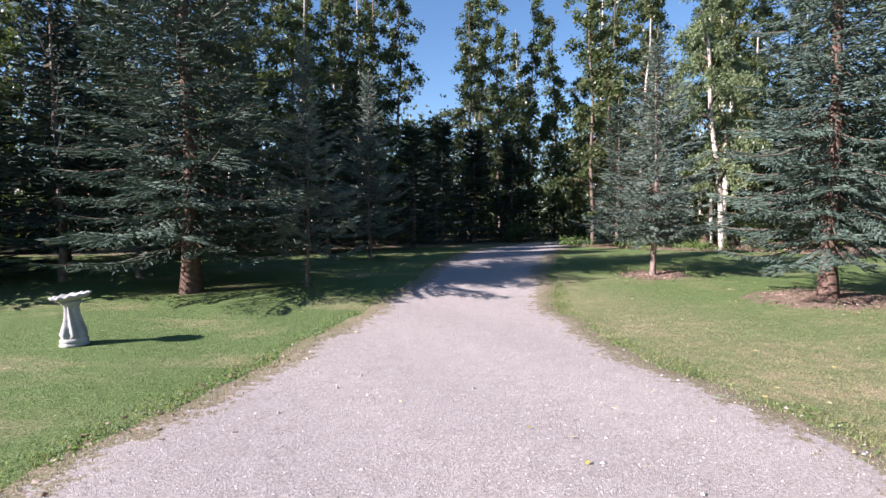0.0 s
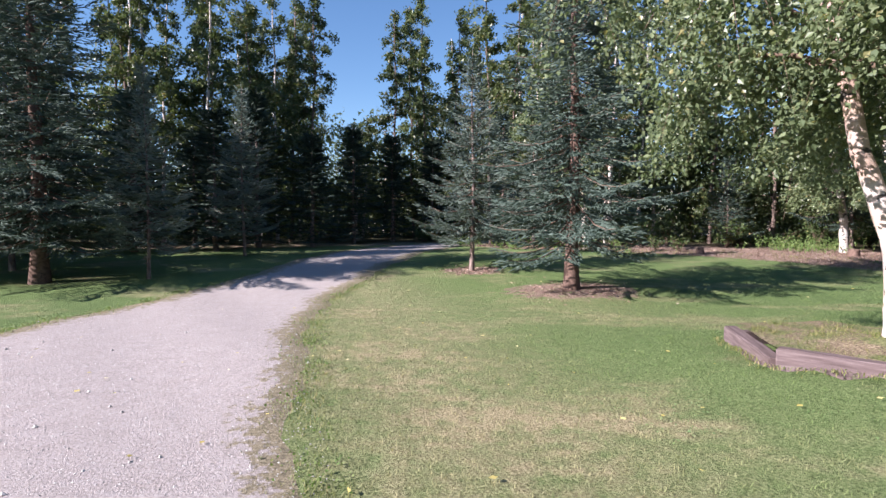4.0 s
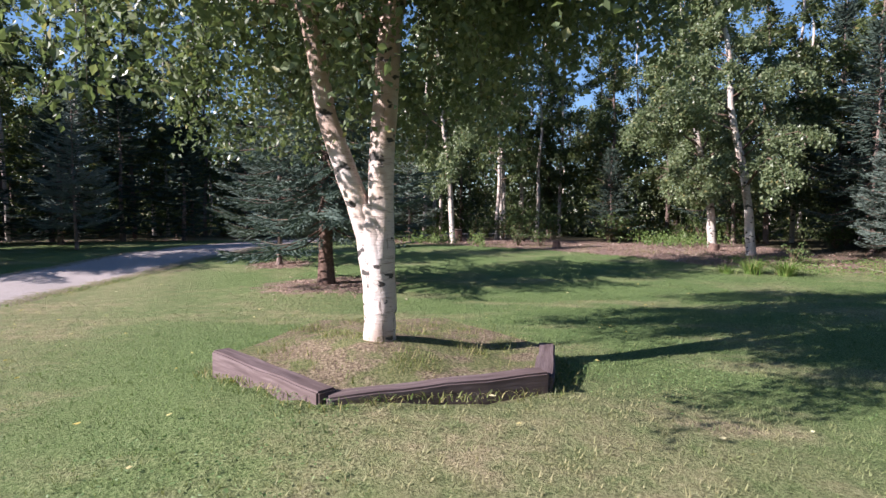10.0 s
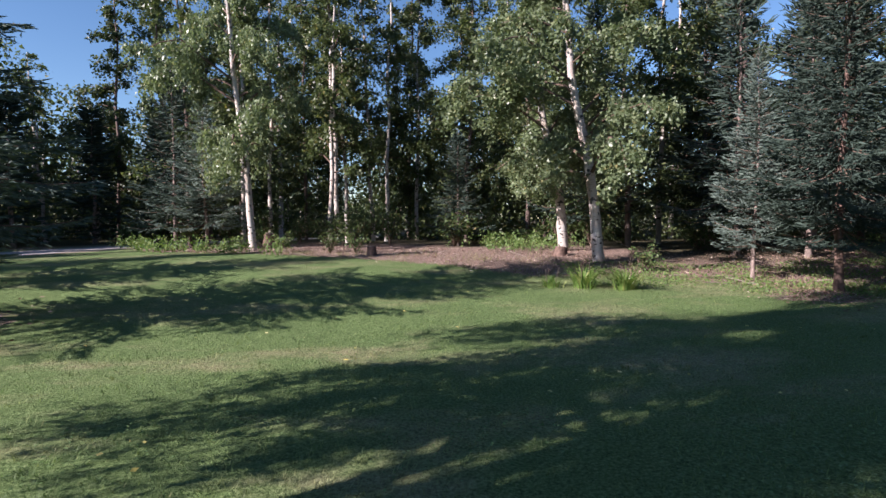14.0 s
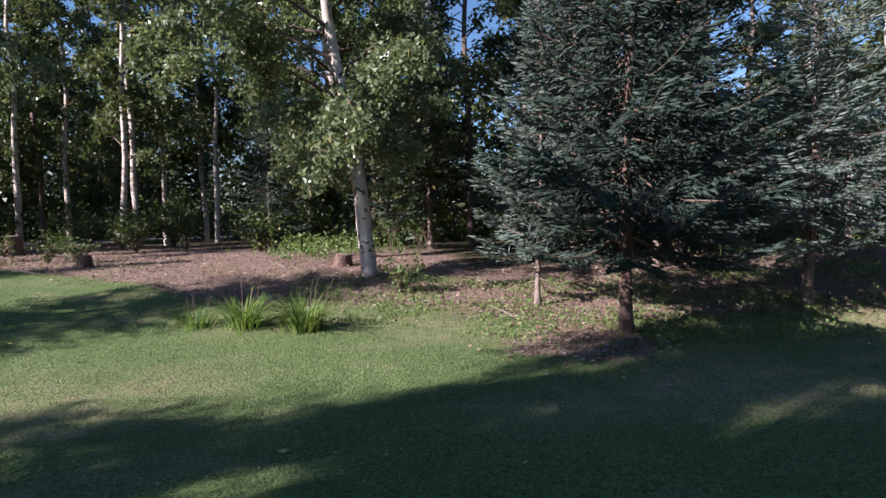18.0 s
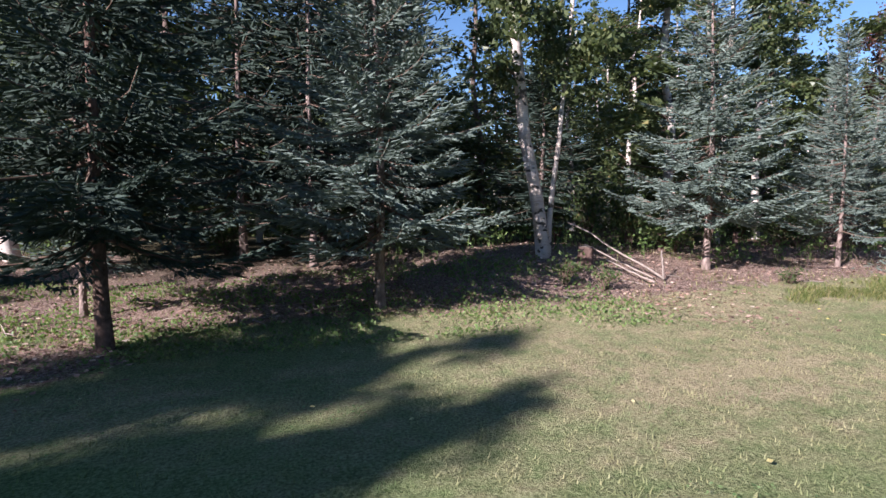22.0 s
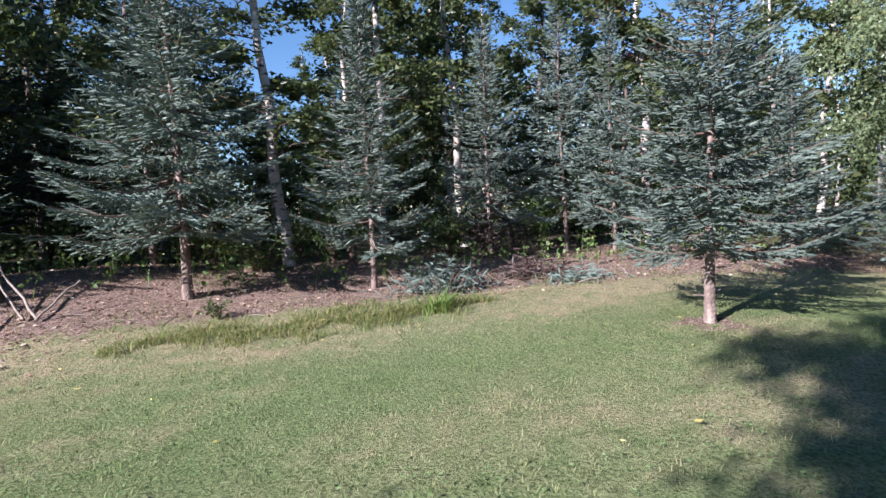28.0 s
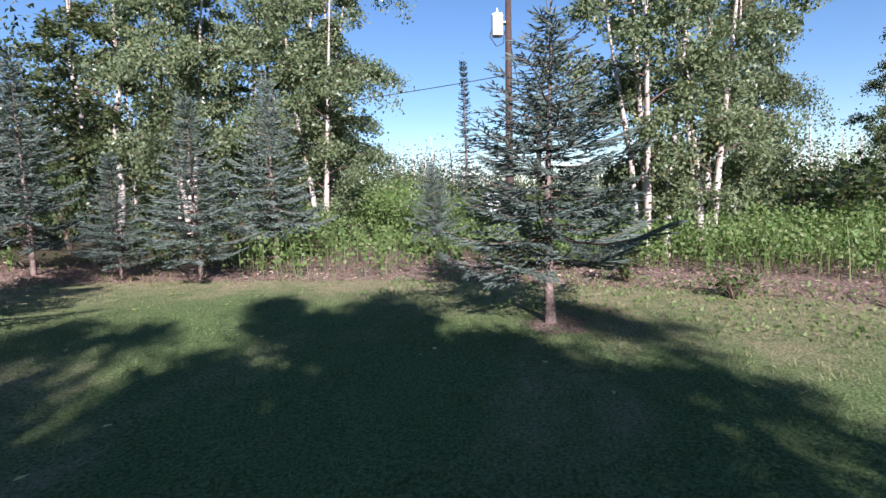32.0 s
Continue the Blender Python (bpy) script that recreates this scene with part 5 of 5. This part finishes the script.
tagged(put("leaf_litter", mesh_from("leaf_litter", v, f, M["brown_leaf"], shade=False)), "reddish brown dead leaves and bark scraps", "leaf litter", kind="stuff")
tw = []
for q in scatter(rng, 900, 5, 34, -2, 16, lambda x, y: (past_edge(x, y) > 0.1) & (past_edge(x, y) < 2.6)):
    a, l = rng.uniform(0, 6.28), rng.uniform(0.1, 0.45)
    d = np.array([math.cos(a), math.sin(a), rng.uniform(-0.05, 0.25)]) * l
    tw.append(tube([q + [0, 0, 0.01], q + d * 0.5 + [0, 0, 0.02], q + d + [0, 0, 0.01]], [0.006, 0.005, 0.003], 4))
v, f = join(tw)
tagged(put("fallen_twigs", mesh_from("fallen_twigs", v, f, M["dead_wood"], shade=False)), "grey dead twigs strewn on the litter", "twigs", kind="stuff")

# yellow birch leaves fallen on the lawn
p = scatter(rng, 420, -3, 33, -1, 10, lambda x, y: (past_edge(x, y) < 0) & ~in_hex(x, y))
p[:, 2] += 0.035
v, f = leaves(rng, p, 0.05, 0.0)
v[:, 2] = np.repeat(p[:, 2], 4) + (v[:, 2] - np.repeat(p[:, 2], 4)) * 0.2
tagged(put("fallen_leaves", mesh_from("fallen_leaves", v, f, M["yellow_leaf"], shade=False)), "pale yellow birch leaves lying on the lawn", "leaves", kind="stuff")

# loose stones on the drive
p = scatter(rng, 22000, -3.5, 5.5, -1, 9, lambda x, y: on_road(x, y, 0.15) & (rng.random(len(x)) < np.clip(1.2 - y / 8, 0.1, 1)))
st = []
ico = np.array([(0, 0, 1), (0.9, 0, 0.3), (0.28, 0.85, 0.3), (-0.72, 0.53, 0.3), (-0.72, -0.53, 0.3), (0.28, -0.85, 0.3)])
tri = np.array([(0, 1, 2), (0, 2, 3), (0, 3, 4), (0, 4, 5), (0, 5, 1), (1, 5, 2), (2, 5, 4), (2, 4, 3)])
r = rng.uniform(0.003, 0.008, len(p)) * np.where(rng.random(len(p)) < 0.012, 2.6, 1.0)
v = (p[:, None] + [0, 0, 0.016] + ico[None] * r[:, None, None] * rng.uniform(0.7, 1.3, (len(p), 1, 3))).reshape(-1, 3)
f = (np.arange(len(p))[:, None, None] * 6 + tri[None]).reshape(-1, 3)
tagged(put("loose_stones", mesh_from("loose_stones", v, f, M["pebble"], shade=False)), "loose grey stones on packed gravel", "stones", kind="stuff")


# iris clumps
def iris(seed, n, h):
    r = np.random.default_rng(seed)
    p = np.stack([r.normal(0, 0.07, n), r.normal(0, 0.06, n), np.zeros(n)], -1)
    v, f = blades(r, p, r.uniform(0.6, 1.0, n) * h, r.uniform(0.005, 0.009, n), 1.15, 5, np.arctan2(p[:, 1], p[:, 0]) + r.normal(0, 0.5, n))
    clump = new("iris_clump")
    put("foliage", mesh_from("foliage", v, f, M["iris_leaf"], shade=False), clump)
    sv = [tube([(x, y, 0), (x * 1.5, y * 1.5, h * 0.8), (x * 1.9, y * 1.9, h * 1.05)], [0.003, 0.003, 0.002], 4) for x, y in r.normal(0, 0.07, (3, 2))]
    a, b = join(sv)
    put("seed_stalk", mesh_from("seed_stalk", a, b, M["twig"]), clump)
    return clump


for k, (x, y, n, h) in enumerate(((14.25, 9.85, 60, 0.3), (14.72, 9.75, 150, 0.48), (15.28, 9.55, 170, 0.48), (27.45, 7.75, 70, 0.3))):
    c = iris(80 + k, n, h)
    c.matrix_basis = Matrix.Translation((x, y, g(x, y) - 0.02))
    tagged(c, "arching clump of long bright green iris leaves", "iris", "iris clumps")


# leafy bushes
def bush(seed, h, w, n, foliage, leaf=0.07):
    r = np.random.default_rng(seed)
    stems, P = [], []
    for _ in range(int(14 + w * 12)):
        a, l = r.uniform(0, 6.28), r.uniform(0.5, 1.0)
        tip = np.array([math.cos(a) * w * l * 0.7, math.sin(a) * w * l * 0.7, h * r.uniform(0.55, 1.0)])
        u = np.linspace(0, 1, 5)[:, None]
        q = tip * u + np.array([0, 0, 0.15 * h]) * np.sin(u * 3.14)
        stems.append(tube(q, 0.007 * (1 - 0.8 * u[:, 0]), 4))
        m = n // int(14 + w * 12)
        k = r.uniform(0.25, 1.05, m)
        P.append(np.stack([np.interp(k, u[:, 0], q[:, c]) for c in range(3)], -1) + r.normal(0, 0.09 * max(h, w), (m, 3)))
    P = np.concatenate(P)
    P = P[P[:, 2] > 0.03]
    ob = new("bush")
    a, b = join(stems)
    tagged(put("branchwork", mesh_from("branchwork", a, b, M["twig"]), ob), kind="stuff")
    v, f = leaves(r, P, leaf, 0.1, leaf != 0.055)
    put("foliage", mesh_from("foliage", v, f, M[foliage], shade=False), ob)
    return ob


BUSH = [Stock(bush(90 + k, 1.0, 0.8, 560, "bush_leaf", 0.085), 1.0, 0.8) for k in range(2)]
BRIGHT = Stock(bush(95, 1.4, 1.1, 3200, "weed_leaf", 0.07), 1.4, 1.1)
ROSE = Stock(bush(97, 0.5, 0.45, 260, "bush_leaf", 0.055), 0.5, 0.45)
under = "bushes under the trees"
rng = np.random.default_rng(99)
n_bush = 0
for _ in range(4000):
    x, y = rng.uniform(-9, 36), rng.uniform(7, 24)
    far = float(past_edge(x, y))
    if far < (4.0 if 8.5 < x < 24.5 else 2.6) or far > 9.5 or on_road(x, y, 0.8) or (x > 33 and y < 6):
        continue
    BUSH[n_bush % 2].at(x, y, rng.uniform(0.5, 1.3), rng.uniform(0.5, 1.0), "dark green leafy undergrowth bush", "bush", under)
    n_bush += 1
    if n_bush >= 70:
        break
for x, y, h, w in ((38.6, -3.2, 1.5, 1.6), (40.2, -4.6, 1.7, 1.8), (39.8, -2.0, 1.6, 1.6), (42.2, -3.4, 1.8, 1.9), (37.6, -5.4, 1.3, 1.4)):
    BUSH[int(x) % 2].at(x, y, h, w, "dark shaded bushes behind tall weeds", "bush", under)
for x, y, h, w in ((39.3, 5.6, 1.5, 1.3), (38.2, 5.0, 1.2, 1.0), (41.0, 6.6, 1.7, 1.3), (36.6, 6.4, 1.0, 0.9), (43.5, 2.4, 1.6, 1.6), (42.0, 4.2, 1.6, 1.4), (31.0, 12.0, 1.0, 0.6), (47, 8, 2.2, 2.0), (46.5, 0.5, 2.0, 1.8), (40.5, 8.5, 2.0, 1.3)):
    BRIGHT.at(x, y, h, w, "bright green leafy bush in full sun", "bush", "sunlit bushes")
for x, y, h, w in ((22.7, 9.3, 0.4, 0.3), (23.0, 9.0, 0.35, 0.28), (11.2, 14.3, 0.5, 0.5), (10.6, 14.6, 0.5, 0.45), (9.4, 15.2, 0.5, 0.5), (31.3, 8.6, 0.4, 0.35), (25.6, 8.7, 0.25, 0.25), (16.3, 11.0, 0.5, 0.5), (33.4, 1.2, 0.45, 0.5), (32.4, 0.4, 0.35, 0.4), (31.9, 9.2, 0.4, 0.4)):
    ROSE.at(x, y, h, w, "small wild rose bush on brown litter", "bush", "wild roses")


# cut poles leaning by the blotched birch, stumps, cut boughs
def pole_log(name, a, b, r0, r1, label, mat="dead_wood"):
    a, b = np.array(a), np.array(b)
    u = np.linspace(0, 1, 9)[:, None]
    q = a + (b - a) * u + np.random.default_rng(int(r0 * 1e5)).normal(0, 0.008, (9, 3))
    v, f = tube(q, np.interp(u[:, 0], [0, 1], [r0, r1]), 8)
    ob = put(name, mesh_from(name, v, f, M[mat]))
    return tagged(ob, label, "log", "cut poles")


gl = g(24.0, 9.2)
pole_log("cut_pole", (24.02, 9.15, gl + 0.02), (23.3, 10.15, 0.8), 0.014, 0.009, "long grey cut pole leaning on a birch")
pole_log("cut_pole", (23.9, 9.2, gl + 0.02), (23.42, 9.95, 0.5), 0.011, 0.008, "grey cut pole leaning on a birch")
pole_log("cut_pole", (24.0, 9.16, gl + 0.02), (24.3, 9.5, 0.42), 0.012, 0.01, "short pale cut pole propped on the ground")
pole_log("cut_pole", (23.65, 8.9, gl + 0.02), (23.5, 9.6, 0.32), 0.011, 0.009, "short pale cut pole propped on the ground")


def stump(x, y, h, r, label, seed):
    rr = np.random.default_rng(seed)
    st = tagged(new("tree_stump"), label, "stump", "tree stumps")
    st.matrix_basis = Matrix.Translation((x, y, g(x, y) - 0.03)) @ pose(0, 0, 0, rr.uniform(-6, 6), rr.uniform(-6, 6), rr.uniform(0, 360))
    v, f = lathe([(r * 1.45, 0), (r * 1.15, h * 0.25), (r, h * 0.7), (r * 0.97, h * 0.97), (r * 0.9, h)], 16, lambda a, z, q: 1 + 0.09 * np.sin(a * 3 + seed) + 0.05 * np.sin(a * 7))
    put("bark", mesh_from("bark", v, f, M["brown_shade_bark"]), st)
    v, f = lathe([(r * 0.92, h - 0.004), (r * 0.5, h + 0.006), (0.001, h + 0.003)], 16, lambda a, z, q: 1 + 0.09 * np.sin(a * 3 + seed) + 0.05 * np.sin(a * 7))
    put("cut_face", mesh_from("cut_face", v, f, M["cut_wood"]), st, label="pale sawn face")
    return st


for k, (x, y, h, r) in enumerate(((8.8, 16.9, 0.45, 0.14), (11.57, 13.73, 0.22, 0.1), (15.58, 13.2, 0.22, 0.13), (23.4, 9.9, 0.28, 0.09), (27.3, 10.95, 0.35, 0.05), (25.9, 11.2, 0.35, 0.06))):
    stump(x, y, h, r, "weathered tree stump with a sawn top", 120 + k)


def bough_pile(seed, n, w, h, needle, label, x, y):
    r = np.random.default_rng(seed)
    p = np.stack([r.normal(0, w * 0.42, n), r.normal(0, w * 0.28, n), np.abs(r.normal(0, h * 0.5, n))], -1)
    p[:, 2] *= np.exp(-((p[:, 0] / w) ** 2))
    v, f = brushes(r, p, r.normal(size=(n, 3)) * [1, 1, 0.45], np.full(n, 0.13), np.full(n, 0.035), 8)
    heap = tagged(new("bough_pile"), label, "cut boughs")
    heap.matrix_basis = Matrix.Translation((x, y, g(x, y)))
    tagged(put("foliage", mesh_from("foliage", v, f, M[needle], shade=False), heap), kind="stuff")
    st = [tube([(a, b, 0.02), (a + c * 0.5, b + d * 0.5, 0.05 + h * 0.4), (a + c, b + d, 0.05 + h * 0.6)], [0.006, 0.005, 0.002], 5) for a, b, c, d in r.normal(0, w * 0.3, (9, 4))]
    a, b = join(st)
    tagged(put("branchwork", mesh_from("branchwork", a, b, M["twig"]), heap), kind="stuff")


bough_pile(131, 420, 0.55, 0.3, "blue_needle", "heap of cut silvery spruce boughs on the grass", 27.8, 8.55)
bough_pile(132, 260, 0.6, 0.22, "brown_needle", "heap of dead brown brushwood", 29.0, 8.7)
bough_pile(133, 200, 0.5, 0.12, "blue_needle", "scattered cut spruce sprigs", 29.3, 8.25)
bough_pile(135, 520, 0.7, 0.9, "brown_needle", "dead brown lower boughs under a grey spruce", 29.45, 10.5)
bough_pile(134, 260, 0.9, 0.2, "brown_needle", "heap of dead brown brushwood", 31.6, 9.0)

# black pot lying by the drive
pot = tagged(new("plant_pot"), "black plastic pot lying on its side by the drive", "pot")
pot.matrix_basis = Matrix.Translation((6.05, 17.0, g(6.05, 17.0) + 0.13)) @ pose(0, 0, 0, 78, 0, -8)
v, f = lathe([(0.0, -0.13), (0.1, -0.13), (0.135, 0.13), (0.15, 0.135), (0.15, 0.155), (0.128, 0.155), (0.095, -0.11), (0.0, -0.11)], 28)
put("body", mesh_from("body", v, f, M["black_plastic"]), pot)

# ---- power pole and line ----
PX, PY = 49.0, 3.45
pz = g(PX, PY)
pole = tagged(new("power_pole"), "brown wooden power pole with a white transformer can", "power pole")
pole.matrix_basis = Matrix.Translation((PX, PY, pz)) @ pose(0, 0, 0, 0.8, 0.6, 0)
v, f = tube([(0, 0, -0.2), (0, 0, 4), (0, 0, 10.6)], [0.17, 0.15, 0.11], 14)
put("post", mesh_from("post", v, f, M["pole_wood"]), pole)
v, f = lathe([(0.0, -0.42), (0.2, -0.42), (0.23, -0.38), (0.23, 0.36), (0.24, 0.38), (0.22, 0.43), (0.0, 0.45)], 24)
can = put("transformer", mesh_from("transformer", v, f, M["white_enamel"]), pole, Matrix.Translation((-0.2, 0.42, 8.75)), "white enamelled transformer can")
for s in (-0.09, 0.09):
    v, f = lathe([(0.0, 0), (0.035, 0), (0.05, 0.05), (0.03, 0.07), (0.045, 0.12), (0.025, 0.2), (0.0, 0.2)], 12)
    put("bushing", mesh_from("bushing", v, f, M["grey_metal"]), can, Matrix.Translation((s, 0, 0.44)))
bm = bmesh.new()
box_bm(bm, (0.34, 0.3, 0.06), bevel=0.01)
part("bracket", bm, M["grey_metal"], pole, m=Matrix.Translation((-0.1, 0.24, 8.85)))
v, f = tube([(-0.3, 0.6, 8.7), (-0.35, 0.7, 8.3), (-0.2, 0.45, 7.95), (-0.05, 0.2, 8.1), (0, 0.14, 8.6)], [0.02] * 5, 6)
put("drop_cable", mesh_from("drop_cable", v, f, M["cable"]), pole)


def wire(a, b, sag, r=0.018):
    a, b = np.array(a, float), np.array(b, float)
    u = np.linspace(0, 1, 25)[:, None]
    q = a + (b - a) * u
    q[:, 2] -= 4 * sag * (u * (1 - u))[:, 0]
    v, f = tube(q, np.full(25, r), 5)
    return tagged(put("overhead_wire", mesh_from("overhead_wire", v, f, M["cable"])), "thin dark overhead service wire", "wire", "overhead wires")


wire((PX, PY + 0.12, pz + 6.85), (52, 30, 5.5), 0.5)
wire((PX, PY - 0.12, pz + 8.6), (66, 2.3, 5.2), 1.6)
pole2 = tagged(new("power_pole"), "second wooden power pole farther off", "power pole")
pole2.matrix_basis = Matrix.Translation((66, 2.3, g(66, 2.3)))
v, f = tube([(0, 0, -0.2), (0, 0, 4), (0, 0, 8.0)], [0.19, 0.17, 0.14], 10)
put("post", mesh_from("post", v, f, M["pole_wood"]), pole2)
meter = tagged(new("meter_cabinet"), "grey metal meter cabinet at the foot of a power pole", "meter cabinet")
meter.matrix_basis = Matrix.Translation((48.7, 4.05, g(48.7, 4.05)))
bm = bmesh.new()
box_bm(bm, (0.5, 0.6, 1.0), Matrix.Translation((0, 0, 1.7)), 0.02)
part("body", bm, M["grey_metal"], meter)
bm = bmesh.new()
box_bm(bm, (0.02, 0.5, 0.85), Matrix.Translation((-0.262, 0, 1.7)), 0.008)
part("door", bm, M["white_enamel"], meter)
for s in (-0.2, 0.2):
    v, f = tube([(0, s, -0.1), (0, s, 1.22)], [0.045, 0.045], 10)
    put("leg", mesh_from("leg", v, f, M["grey_metal"]), meter)

# dead-topped spruce behind the pole
top = spruce("spruce_tree", 141, 8.1, 0.95, 0.8, 0.34, 0.12, needle="needle", count=6, wide=0.05, shoot=0.14, power=1.15, sag=0.3)
top.matrix_basis = Matrix.Translation((50.4, 5.35, g(50.4, 5.35)))
tagged(top, "narrow dark spruce with a sparse pointed top", SPRUCE)
